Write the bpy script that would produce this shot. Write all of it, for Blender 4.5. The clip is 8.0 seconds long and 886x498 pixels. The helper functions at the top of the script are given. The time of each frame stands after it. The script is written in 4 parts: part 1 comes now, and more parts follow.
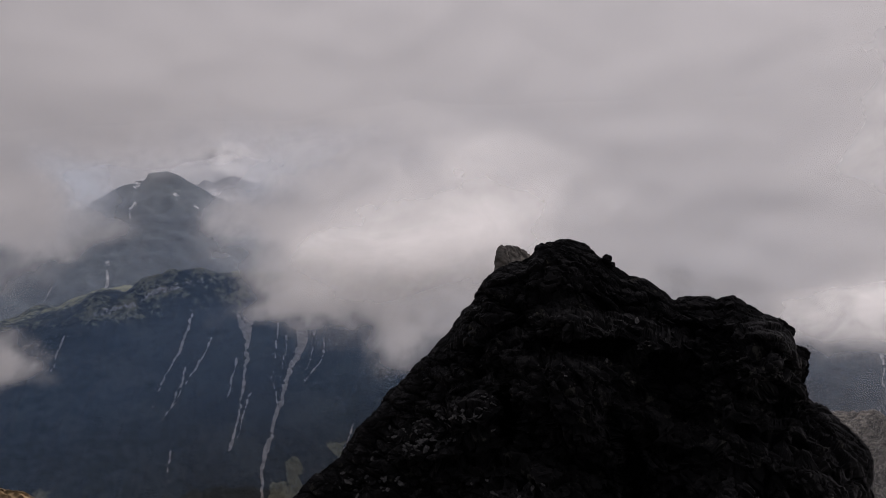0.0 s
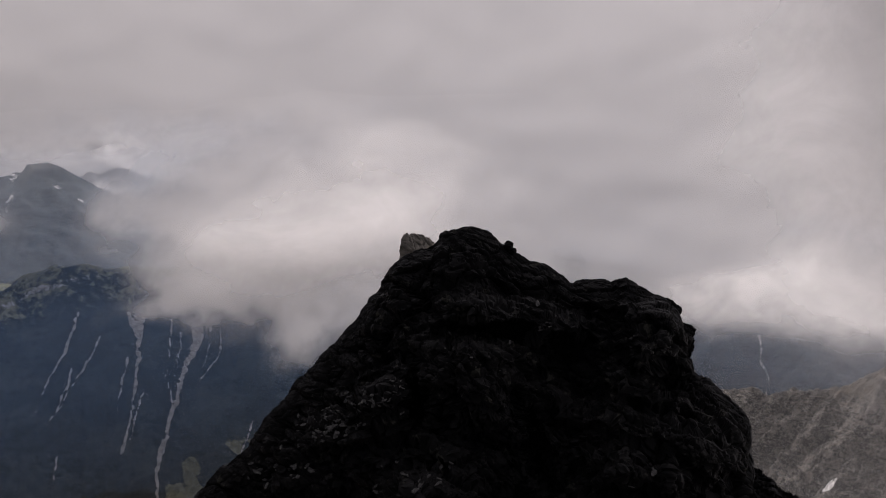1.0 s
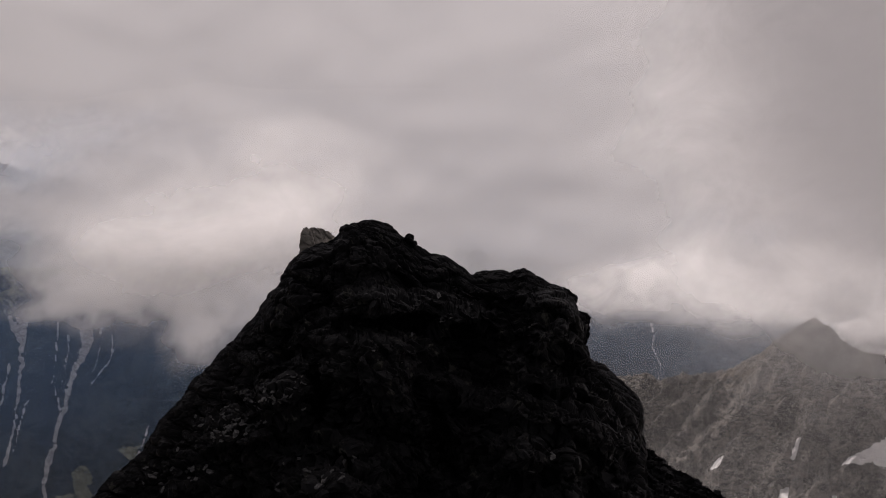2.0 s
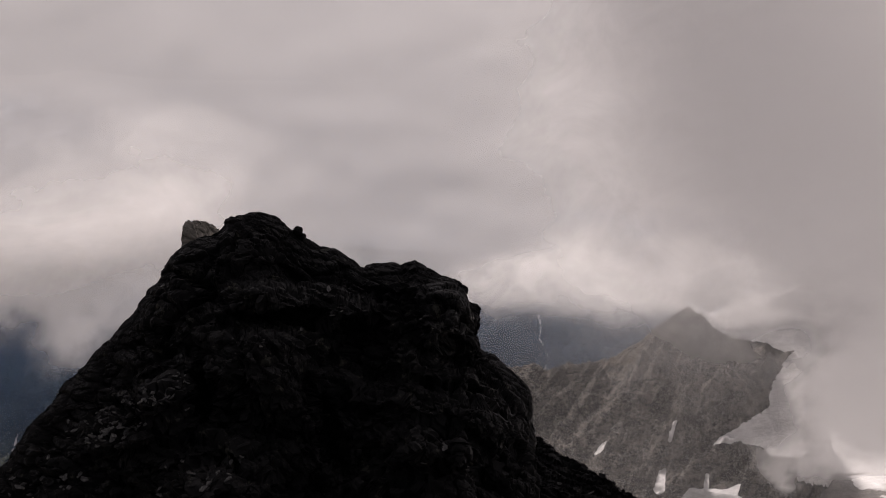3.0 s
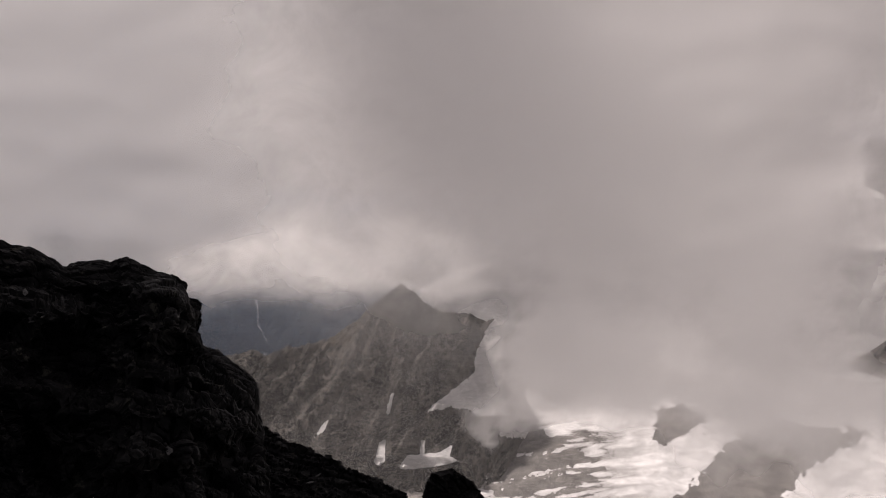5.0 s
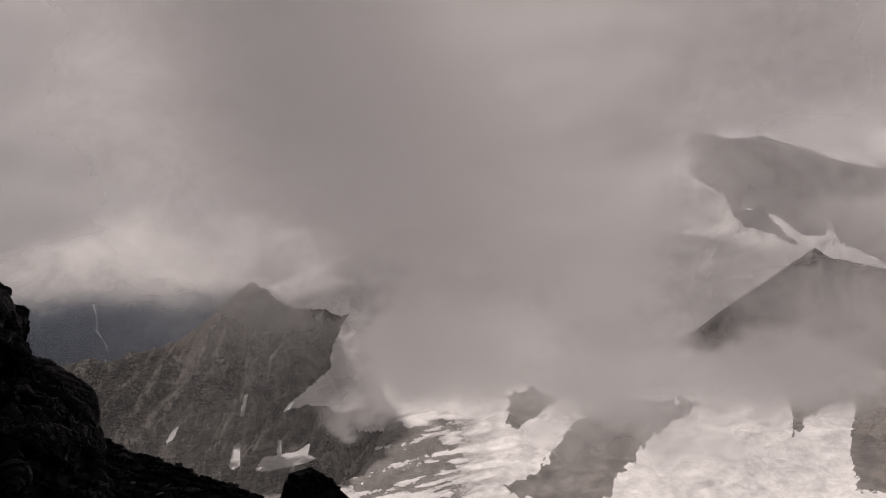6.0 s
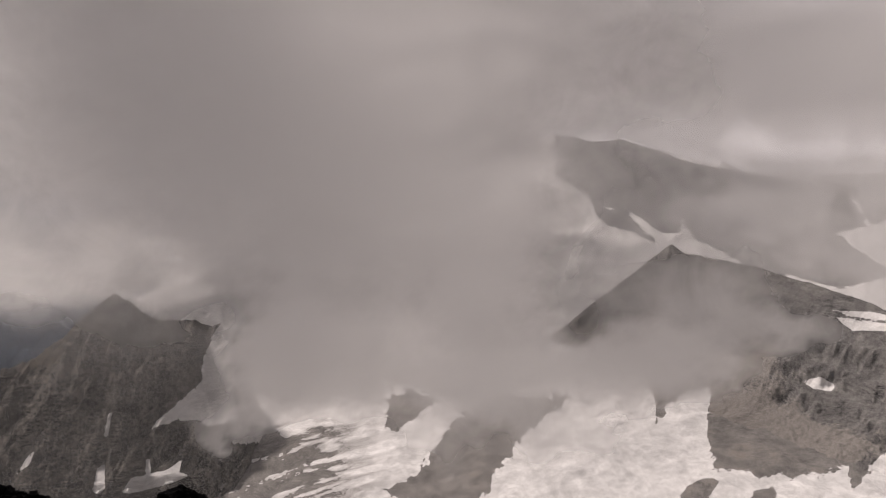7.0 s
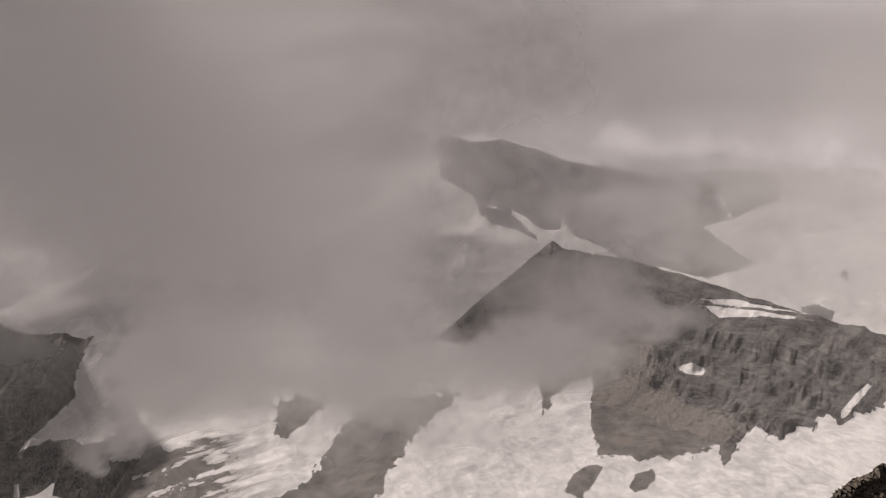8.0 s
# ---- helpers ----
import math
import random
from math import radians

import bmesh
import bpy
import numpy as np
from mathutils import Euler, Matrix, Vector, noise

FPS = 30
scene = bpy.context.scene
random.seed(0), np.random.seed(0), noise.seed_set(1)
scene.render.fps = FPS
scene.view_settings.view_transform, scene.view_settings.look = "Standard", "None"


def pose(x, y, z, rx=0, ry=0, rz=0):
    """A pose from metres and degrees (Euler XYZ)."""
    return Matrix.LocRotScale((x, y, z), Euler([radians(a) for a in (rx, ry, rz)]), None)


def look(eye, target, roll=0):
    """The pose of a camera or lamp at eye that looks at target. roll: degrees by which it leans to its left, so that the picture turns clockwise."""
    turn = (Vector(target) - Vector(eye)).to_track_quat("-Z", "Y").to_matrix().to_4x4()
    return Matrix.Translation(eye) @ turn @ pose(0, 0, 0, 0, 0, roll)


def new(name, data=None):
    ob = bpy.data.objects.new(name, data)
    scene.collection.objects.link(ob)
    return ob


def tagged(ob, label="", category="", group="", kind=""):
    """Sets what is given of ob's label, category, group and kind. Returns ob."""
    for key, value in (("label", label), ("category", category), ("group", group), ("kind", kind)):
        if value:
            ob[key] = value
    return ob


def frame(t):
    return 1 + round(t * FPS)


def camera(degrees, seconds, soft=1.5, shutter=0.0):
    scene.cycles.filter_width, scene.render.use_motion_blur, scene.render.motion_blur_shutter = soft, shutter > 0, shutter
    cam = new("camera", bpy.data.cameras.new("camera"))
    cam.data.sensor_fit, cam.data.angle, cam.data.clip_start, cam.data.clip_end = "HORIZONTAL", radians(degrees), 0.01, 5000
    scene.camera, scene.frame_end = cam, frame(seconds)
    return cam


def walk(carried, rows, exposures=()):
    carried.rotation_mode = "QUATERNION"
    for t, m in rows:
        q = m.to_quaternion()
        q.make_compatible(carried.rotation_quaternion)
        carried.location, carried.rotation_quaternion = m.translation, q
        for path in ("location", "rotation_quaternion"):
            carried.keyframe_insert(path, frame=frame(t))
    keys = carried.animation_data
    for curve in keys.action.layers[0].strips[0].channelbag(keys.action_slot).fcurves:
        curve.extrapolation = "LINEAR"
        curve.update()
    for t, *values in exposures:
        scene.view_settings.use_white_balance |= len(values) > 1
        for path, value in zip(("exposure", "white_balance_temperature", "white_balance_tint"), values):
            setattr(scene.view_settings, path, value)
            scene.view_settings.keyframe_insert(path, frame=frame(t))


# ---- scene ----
# ---------- camera: held in the hand on a summit, turning to the right ----------
cam = camera(59.32, 8.0, soft=0.6)
ROWS = [  # seconds, place, yaw, pitch, roll
    (0.0, 0.267, 0.512, 0.079, 0.000, -8.12, 2.25),
    (0.5, 0.172, 0.252, 0.038, -3.704, -8.53, 2.06),
    (1.0, -0.015, -0.101, 0.030, -7.376, -9.01, 1.88),
    (2.5, 0.085, -0.133, -0.130, -18.375, -9.85, 1.05),
    (3.0, 0.113, 0.065, -0.191, -22.558, -10.11, 0.49),
    (3.5, 0.076, 0.005, -0.186, -27.501, -10.32, 0.30),
    (4.0, -0.151, -0.164, -0.002, -32.801, -10.66, -0.16),
    (4.5, -0.335, -0.210, 0.205, -37.913, -10.95, -0.96),
    (6.0, -0.199, -0.061, 0.127, -54.099, -11.30, -2.12),
    (6.5, -0.119, -0.043, 0.075, -59.099, -10.98, -2.34),
    (7.0, -0.053, -0.019, 0.038, -63.403, -10.66, -2.50),
    (7.5, -0.006, 0.003, 0.013, -67.699, -10.37, -2.65),
    (8.0, 0.006, 0.008, 0.005, -71.868, -10.24, -2.55),
]
walk(cam, [(t, pose(x, y, z, 90 + p, r, a)) for t, x, y, z, a, p, r in ROWS],
     [(0.0, -0.05, 6190, 19), (2.5, 0.05, 6500, 20), (4.5, 0.02, 6560, 20), (6.0, -0.36, 6610, 19), (6.5, -0.36, 6620, 19), (8.0, -0.57, 6680, 19)])
scene.cycles.transparent_max_bounces = 32

# ---------- world and sun ----------
SUN_AZ, SUN_EL = 6.0, 50.0


def way(az, el):
    a, e = radians(az), radians(el)
    return Vector((math.sin(a) * math.cos(e), math.cos(a) * math.cos(e), math.sin(e)))


def place(az, d, el):
    """A place at a compass angle, a level distance and an angle of height, seen from the summit."""
    a = radians(az)
    return Vector((d * math.sin(a), d * math.cos(a), d * math.tan(radians(el))))


class Nodes:
    """Short writing for a node tree."""

    def __init__(self, tree):
        self.t = tree
        tree.nodes.clear()

    def add(self, kind, ins=None, **props):
        n = self.t.nodes.new(kind)
        for k, v in props.items():
            setattr(n, k, v)
        for k, v in (ins or {}).items():
            self.put(n.inputs[k], v)
        return n

    def put(self, sock, v):
        if isinstance(v, bpy.types.NodeSocket):
            self.t.links.new(v, sock)
        else:
            sock.default_value = v

    def math(self, op, a, b=0.0, c=0.0, clamp=False):
        n = self.add("ShaderNodeMath", {0: a, 1: b, 2: c}, operation=op, use_clamp=clamp)
        return n.outputs[0]

    def vec(self, op, a, b=(0, 0, 0), s=1.0):
        n = self.add("ShaderNodeVectorMath", {0: a, 1: b}, operation=op)
        if op == "SCALE":
            self.put(n.inputs["Scale"], s)
        return n.outputs["Value"] if op in ("DOT_PRODUCT", "LENGTH") else n.outputs[0]

    def mix(self, f, a, b):
        n = self.add("ShaderNodeMix", data_type="RGBA")
        self.put(n.inputs[0], f), self.put(n.inputs[6], a), self.put(n.inputs[7], b)
        return n.outputs[2]

    def noise(self, v, scale, detail=5.0, rough=0.55, dist=0.0):
        n = self.add("ShaderNodeTexNoise", {"Vector": v, "Scale": scale, "Detail": detail, "Roughness": rough, "Distortion": dist})
        return n.outputs[0]

    def ramp(self, v, a, b, lo=0.0, hi=1.0, smooth=True):
        n = self.add("ShaderNodeMapRange", {0: v, 1: a, 2: b, 3: lo, 4: hi})
        n.interpolation_type = "SMOOTHSTEP" if smooth else "LINEAR"
        n.clamp = True
        return n.outputs[0]


def rgb(r, g, b):
    return (r, g, b, 1.0)


world = bpy.data.worlds.new("world")
scene.world = world
world.use_nodes = True
W = Nodes(world.node_tree)
gen = W.add("ShaderNodeTexCoord").outputs["Generated"]
sky = W.add("ShaderNodeTexSky", sky_type="NISHITA", sun_disc=False, sun_elevation=radians(SUN_EL), sun_rotation=radians(SUN_AZ))
stretched = W.vec("MULTIPLY", gen, (1.0, 1.0, 1.7))
big = W.noise(stretched, 1.5, 4, 0.5, 0.4)
fine = W.noise(stretched, 4.5, 6, 0.5, 0.5)
puff = W.math("ADD", W.math("MULTIPLY", big, 0.65), W.math("MULTIPLY", fine, 0.35))
cloud = W.mix(W.ramp(puff, 0.3, 0.7), rgb(0.38, 0.36, 0.36), rgb(0.47, 0.442, 0.442))
# thick cloud: it lets through most light on the sun's side, and darkens away from it
sunward = W.vec("DOT_PRODUCT", gen, tuple(way(SUN_AZ + 36, 12)))
cloud = W.mix(W.ramp(sunward, 0.55, -0.5), cloud, rgb(0.10, 0.10, 0.105))
thin = W.vec("DOT_PRODUCT", gen, tuple(way(88, 6)))
glow = W.ramp(thin, 0.86, 1.0, 0.0, 0.9)
cloud = W.mix(glow, cloud, rgb(1.15, 1.09, 1.05))
sky_dim = W.vec("SCALE", sky.outputs[0], s=0.10)
cover = W.ramp(puff, 0.28, 0.40, 0.85, 0.97)
total = W.mix(cover, sky_dim, cloud)
bg = W.add("ShaderNodeBackground", {"Color": total, "Strength": 1.0})
W.add("ShaderNodeOutputWorld", {"Surface": bg.outputs[0]})

sun = new("sun", bpy.data.lights.new("sun", "SUN"))
sun.data.energy, sun.data.angle, sun.data.color = 4.9, radians(10), (1.0, 0.94, 0.86)
sun.matrix_world = look(way(SUN_AZ, SUN_EL) * 500, (0, 0, 0))


# ---------- noise on arrays ----------
def scatter(ix, iy, iz, k):
    h = (ix * 374761393 + iy * 668265263 + iz * 2147483647 + k * 974711) & 0xFFFFFFFF
    h = ((h ^ (h >> 13)) * 1274126177) & 0xFFFFFFFF
    h = ((h ^ (h >> 16)) * 2246822519) & 0xFFFFFFFF
    return h ^ (h >> 15)


def lattice(ix, iy, iz, k):
    return (scatter(ix, iy, iz, k) & 0xFFFFFF) / float(0xFFFFFF)


def smooth_noise(p, k=0):
    """Gradient noise, about -1 to 1, at the rows of p."""
    i = np.floor(p).astype(np.int64)
    f = p - i
    w = f * f * f * (f * (f * 6 - 15) + 10)
    out = 0.0
    for dx in (0, 1):
        wx = w[:, 0] if dx else 1 - w[:, 0]
        for dy in (0, 1):
            wy = w[:, 1] if dy else 1 - w[:, 1]
            for dz in (0, 1):
                wz = w[:, 2] if dz else 1 - w[:, 2]
                h = scatter(i[:, 0] + dx, i[:, 1] + dy, i[:, 2] + dz, k)
                g = ((h & 255) - 127.5) * (f[:, 0] - dx) + (((h >> 8) & 255) - 127.5) * (f[:, 1] - dy) + (((h >> 16) & 255) - 127.5) * (f[:, 2] - dz)
                out = out + wx * wy * wz * g
    return out * (1.9 / 127.5)


SPIN = np.array(Euler((0.61, 0.83, 0.47)).to_matrix())


def fbm(p, octaves=5, k=0, gain=0.5, ridged=False):
    out, a, s, q = 0.0, 1.0, 0.0, p @ SPIN.T
    for o in range(octaves):
        n = smooth_noise(q, k + o)
        out = out + a * ((1 - 2 * np.abs(n)) if ridged else n)
        s, a = s + a, a * gain
        q = q @ SPIN.T * 2.03 + 17.3
    return out / s


def facets(p, k=0, tilt=0.6):
    """Blocky relief: each cell of a Voronoi net is a flat, tilted face at a level of its own."""
    i = np.floor(p).astype(np.int64)
    best = np.full(len(p), 1e9)
    second = np.full(len(p), 1e9)
    level = np.zeros(len(p))
    for dx in (-1, 0, 1):
        for dy in (-1, 0, 1):
            for dz in (-1, 0, 1):
                c = (i[:, 0] + dx, i[:, 1] + dy, i[:, 2] + dz)
                q = np.stack([c[j] + lattice(*c, k + j) for j in range(3)], 1)
                off = p - q
                d = (off * off).sum(1)
                g = np.stack([lattice(*c, k + 5 + j) - 0.5 for j in range(3)], 1)
                lev = lattice(*c, k + 9) - 0.5 + 2 * tilt * (off * g).sum(1)
                near = d < best
                second = np.where(near, best, np.minimum(second, d))
                level = np.where(near, lev, level)
                best = np.where(near, d, best)
    return level, np.sqrt(second) - np.sqrt(best)


def smooth(x, a, b):
    t = np.clip((x - a) / (b - a), 0, 1)
    return t * t * (3 - 2 * t)


# ---------- materials ----------
def material(name):
    m = bpy.data.materials.new(name)
    m.use_nodes = True
    return m, Nodes(m.node_tree)


def finish(N, colour, rough, height=None, strength=0.6, distance=0.1, spec=0.3):
    b = N.add("ShaderNodeBsdfPrincipled", {"Base Color": colour, "Roughness": rough, "Specular IOR Level": spec})
    if height is not None:
        bump = N.add("ShaderNodeBump", {"Height": height, "Strength": strength, "Distance": distance})
        N.put(b.inputs["Normal"], bump.outputs[0])
    N.add("ShaderNodeOutputMaterial", {"Surface": b.outputs[0]})


def rock_material(name, dark, light, grain=3.0, lichen=None, snow=False, scree=None, green=None, bump=0.1, wet=False, span=(0.36, 0.66)):
    """Rock with a grain of the given count a metre; snow, scree and green are laid on by the mesh's own layers."""
    m, N = material(name)
    co = N.add("ShaderNodeTexCoord").outputs["Object"]
    coarse = N.noise(co, grain * 0.12, 6, 0.6)
    fine_ = N.noise(co, grain, 8, 0.65, 0.3)
    strat = N.noise(N.vec("MULTIPLY", co, (0.5, 0.5, 2.6)), grain * 0.5, 5, 0.6, 0.8)
    v = N.math("ADD", N.math("MULTIPLY", coarse, 0.35), N.math("ADD", N.math("MULTIPLY", fine_, 0.4), N.math("MULTIPLY", strat, 0.25)))
    col = N.mix(N.ramp(v, *span), rgb(*dark), rgb(*light))
    if lichen:
        col = N.mix(N.ramp(N.noise(co, grain * 0.5, 6, 0.7), 0.60, 0.66, 0, 0.6), col, rgb(*lichen))
    rough = N.ramp(fine_, 0.35, 0.65, 0.42, 0.85) if wet else N.ramp(fine_, 0.3, 0.7, 0.75, 0.95)
    for layer, tint in (("green", green), ("scree", scree)):
        if tint:
            a = N.add("ShaderNodeAttribute", attribute_name=layer).outputs["Fac"]
            e = N.math("ADD", a, N.math("MULTIPLY", N.math("SUBTRACT", fine_, 0.5), 0.9))
            e = N.math("ADD", e, N.math("MULTIPLY", N.math("SUBTRACT", coarse, 0.5), 0.8))
            tinted = N.mix(N.ramp(fine_, 0.35, 0.65), rgb(*(c * 0.7 for c in tint)), rgb(*(min(1, c * 1.25) for c in tint)))
            col = N.mix(N.ramp(e, 0.42, 0.62), col, tinted)
    if snow:
        a = N.add("ShaderNodeAttribute", attribute_name="snow").outputs["Fac"]
        e = N.math("ADD", a, N.math("MULTIPLY", N.math("SUBTRACT", fine_, 0.5), 0.8))
        e = N.math("ADD", e, N.math("MULTIPLY", N.math("SUBTRACT", coarse, 0.5), 0.5))
        # grey of real dirt plus crevasse shade painted on the snow
        dirt_crevasse = N.add("ShaderNodeAttribute", attribute_name="dirt_crevasse").outputs["Fac"]
        dirt_crevasse = N.math("ADD", dirt_crevasse, N.math("MULTIPLY", N.math("SUBTRACT", strat, 0.5), 0.9))
        white = N.mix(N.ramp(N.math("ADD", N.math("MULTIPLY", coarse, 0.5), N.math("MULTIPLY", strat, 0.5)), 0.32, 0.68), rgb(0.50, 0.494, 0.488), rgb(0.80, 0.79, 0.775))
        white = N.mix(N.ramp(dirt_crevasse, 0.1, 0.9), white, rgb(0.30, 0.29, 0.28))
        f = N.ramp(e, 0.46, 0.54)
        col = N.mix(f, col, white)
    finish(N, col, rough, N.math("ADD", fine_, N.math("MULTIPLY", strat, 0.7)), 0.7, bump, 0.14 if wet else 0.12)
    return m


# the crag's shade is put into this near-black colour; pale lichen doubles as glints
MAT_CRAG = rock_material("shade_dark_schist", (0.002, 0.002, 0.0024), (0.019, 0.0182, 0.0182), 2.6, lichen=(0.10, 0.098, 0.08), wet=True, bump=0.06)
# raised albedo: sunlight on the pinnacle is put into the rock colour
MAT_PALE = rock_material("sun_toned_lichened_rock", (0.20, 0.185, 0.16), (0.50, 0.46, 0.40), 2.5, lichen=(0.22, 0.2, 0.12))
MAT_SPUR = rock_material("weathered_rock", (0.009, 0.0095, 0.0095), (0.15, 0.136, 0.120), 0.42, snow=True, scree=(0.20, 0.18, 0.162),
                         green=(0.075, 0.062, 0.043), bump=4.5, span=(0.44, 0.61))
MAT_GREY = rock_material("grey_limestone", (0.04, 0.039, 0.039), (0.22, 0.21, 0.20), 0.3, span=(0.38, 0.66), snow=True, scree=(0.2, 0.184, 0.168), green=(0.2, 0.17, 0.13), bump=2.5)
MAT_OUTCROP = rock_material("brown_rock", (0.05, 0.045, 0.038), (0.24, 0.205, 0.165), 0.4, bump=0.8)
MAT_OCHRE = rock_material("ochre_grass", (0.10, 0.065, 0.03), (0.34, 0.24, 0.13), 1.2, lichen=(0.16, 0.14, 0.06))
# slab colour lightened to stand in for sky light caught on the rubble
MAT_STONE = rock_material("glint_toned_lichened_slab", (0.05, 0.05, 0.05), (0.25, 0.243, 0.23), 6.0, lichen=(0.30, 0.29, 0.23))
MAT_FOREST = rock_material("alpine_forest", (0.006, 0.013, 0.018), (0.030, 0.044, 0.048), 0.06, snow=True, scree=(0.27, 0.262, 0.255),
                           green=(0.12, 0.125, 0.085), bump=9.0, span=(0.42, 0.60))
MAT_GROUND = rock_material("moraine", (0.085, 0.081, 0.078), (0.24, 0.225, 0.21), 0.4, snow=True, scree=(0.2, 0.18, 0.16),
                           green=(0.17, 0.12, 0.05), bump=1.2)


# ---------- meshes ----------
def mesh_from(name, verts, faces, mat, layers=None, flat=False, uv=None):
    me = bpy.data.meshes.new(name)
    verts, faces = np.asarray(verts, np.float32), np.asarray(faces, np.int32)
    n = faces.shape[1]
    me.vertices.add(len(verts))
    me.vertices.foreach_set("co", verts.ravel())
    me.loops.add(faces.size)
    me.loops.foreach_set("vertex_index", faces.ravel())
    me.polygons.add(len(faces))
    me.polygons.foreach_set("loop_start", np.arange(0, faces.size, n, dtype=np.int32))
    me.update(calc_edges=True)
    me.polygons.foreach_set("use_smooth", np.full(len(faces), not flat))
    for key, values in (layers or {}).items():
        me.attributes.new(key, "FLOAT", "POINT").data.foreach_set("value", np.asarray(values, np.float32))
    if uv is not None:
        me.uv_layers.new(name="UVMap").data.foreach_set("uv", np.asarray(uv, np.float32)[faces.ravel()].ravel())
    me.materials.append(mat)
    return me


def grid_faces(na, nr):
    i = np.arange(na * nr).reshape(na, nr)
    return np.stack([i[:-1, :-1], i[:-1, 1:], i[1:, 1:], i[1:, :-1]], -1).reshape(-1, 4)


def crest(points):
    """A crest line from (compass angle, distance, angle of height) rows."""
    return np.array([place(*q) for q in points])


def ridge(x, y, line, slope, back=None):
    """Height of a ridge with that crest line: it falls off at the slope, on the far side at back."""
    best = np.full(len(x), -1e9)
    rr = np.hypot(x, y)
    for a, b in zip(line[:-1], line[1:]):
        ab = b[:2] - a[:2]
        t = np.clip(((x - a[0]) * ab[0] + (y - a[1]) * ab[1]) / (ab @ ab), 0, 1)
        cx, cy, cz = a[0] + t * ab[0], a[1] + t * ab[1], a[2] + t * (b[2] - a[2])
        d = np.hypot(x - cx, y - cy)
        s = slope if back is None else np.where(rr < np.hypot(cx, cy), slope, back)
        best = np.maximum(best, cz - s * d)
    return best


def polar(az0, az1, na, r0, r1, nr, log=True):
    az = np.linspace(az0, az1, na)
    r = np.geomspace(r0, r1, nr) if log else np.linspace(r0, r1, nr)
    A, R = np.meshgrid(az, r, indexing="ij")
    A, R = A.ravel(), R.ravel()
    return A, R, R * np.sin(np.radians(A)), R * np.cos(np.radians(A))


def region(A, e, pts, worn=0.25):
    """How far inside a ragged patch of ground a place lies, in degrees; below 0 outside."""
    pts = np.array(pts)
    lo, hi = pts.min(0) - 1.2, pts.max(0) + 1.2
    out = np.full(len(A), -1.2)
    near = np.nonzero((A > lo[0]) & (A < hi[0]) & (e > lo[1]) & (e < hi[1]))[0]
    a, v = A[near], e[near]
    q = np.stack([a, v, a * 0 + pts[0, 0]], 1)
    a = a + worn * fbm(q * 1.7, 4, 211, 0.6)
    v = v + worn * 0.7 * fbm(q * 1.7 + 7.7, 4, 215, 0.6)
    best, inside = np.full(len(a), 1e9), np.zeros(len(a), bool)
    for (x0, y0), (x1, y1) in zip(pts, np.roll(pts, -1, 0)):
        dx, dy = x1 - x0, y1 - y0
        t = np.clip(((a - x0) * dx + (v - y0) * dy) / (dx * dx + dy * dy + 1e-9), 0, 1)
        best = np.minimum(best, np.hypot(a - x0 - t * dx, v - y0 - t * dy))
        inside ^= ((y0 > v) != (y1 > v)) & (a < (x1 - x0) * (v - y0) / (y1 - y0 + 1e-12) + x0)
    out[near] = np.where(inside, best, -best)
    return out


def track(A, e, pts, w):
    """1 on a winding track of that half width, 0 off it; the width tapers to its foot."""
    pts = np.array(pts)
    q = np.stack([A, e, A * 0 + pts[0, 0]], 1)
    a = A + 0.22 * fbm(q * 0.9, 4, 221, 0.6)
    best, along = np.full(len(A), 1e9), np.zeros(len(A))
    for i in range(len(pts) - 1):
        (x0, y0), (x1, y1) = pts[i], pts[i + 1]
        dx, dy = x1 - x0, y1 - y0
        t = np.clip(((a - x0) * dx + (e - y0) * dy) / (dx * dx + dy * dy), 0, 1)
        d = np.hypot(a - x0 - t * dx, e - y0 - t * dy)
        along = np.where(d < best, (i + t) / (len(pts) - 1), along)
        best = np.minimum(best, d)
    width = w * (1.5 - 0.95 * along) * (1 + 0.8 * fbm(q * 3.1, 3, 225))
    return smooth(best / np.maximum(width, 0.02), 1.25, 0.2) * (0.82 + 0.35 * fbm(q * 5.0, 3, 227))


FOOT = np.array([(60, -14), (74, -19.5), (77, -20.4), (78.4, -21.9), (79.4, -22.6), (80.4, -21.8), (81.4, -20.4), (82.6, -19.2), (83.9, -18.7), (84.4, -19.6), (84.1, -21.3), (84.6, -22.6), (85.0, -24.0), (86.7, -24), (88.7, -23.8), (90.7, -23.3), (92.3, -22.8), (93.4, -22.2), (94.1, -23.4),
                 (94.6, -22.2), (95.2, -21.1), (95.9, -20.2), (96.3, -20.6), (97.6, -21), (98.1, -20.2), (99.5, -19.7), (100.1, -18.6), (101.1, -19.1), (102.1, -18.4), (103.5, -17.3), (112, -16)])


def snow_line(A, e):
    """Above 0 where snow lies at the pyramid's foot."""
    q = np.stack([A, e, A * 0 + 3], 1)
    return np.interp(A + 0.45 * fbm(q * 1.5, 5, 231, 0.6) + 0.3 * fbm(q * 6, 4, 237, 0.6), FOOT[:, 0], FOOT[:, 1]) + 0.7 * fbm(q * 1.6, 6, 235, 0.65) - e


def floor_height(A, R):
    behind = smooth(R, 900, 1200)
    right = smooth(A, 24 + 20 * behind, 40 + 14 * behind)
    basin = -425 + 55 * smooth(A, 62, 95) - 0.05 * np.maximum(R - 1500, 0)
    low = -1060 + 0.02 * np.maximum(R - 1800, 0)
    far = smooth(R, 3000, 4800) * 300
    f = (low + far) * (1 - right) + basin * right
    cone = -1.6 - 0.78 * np.maximum(R - 2.0, 0)
    return np.maximum(f, cone)


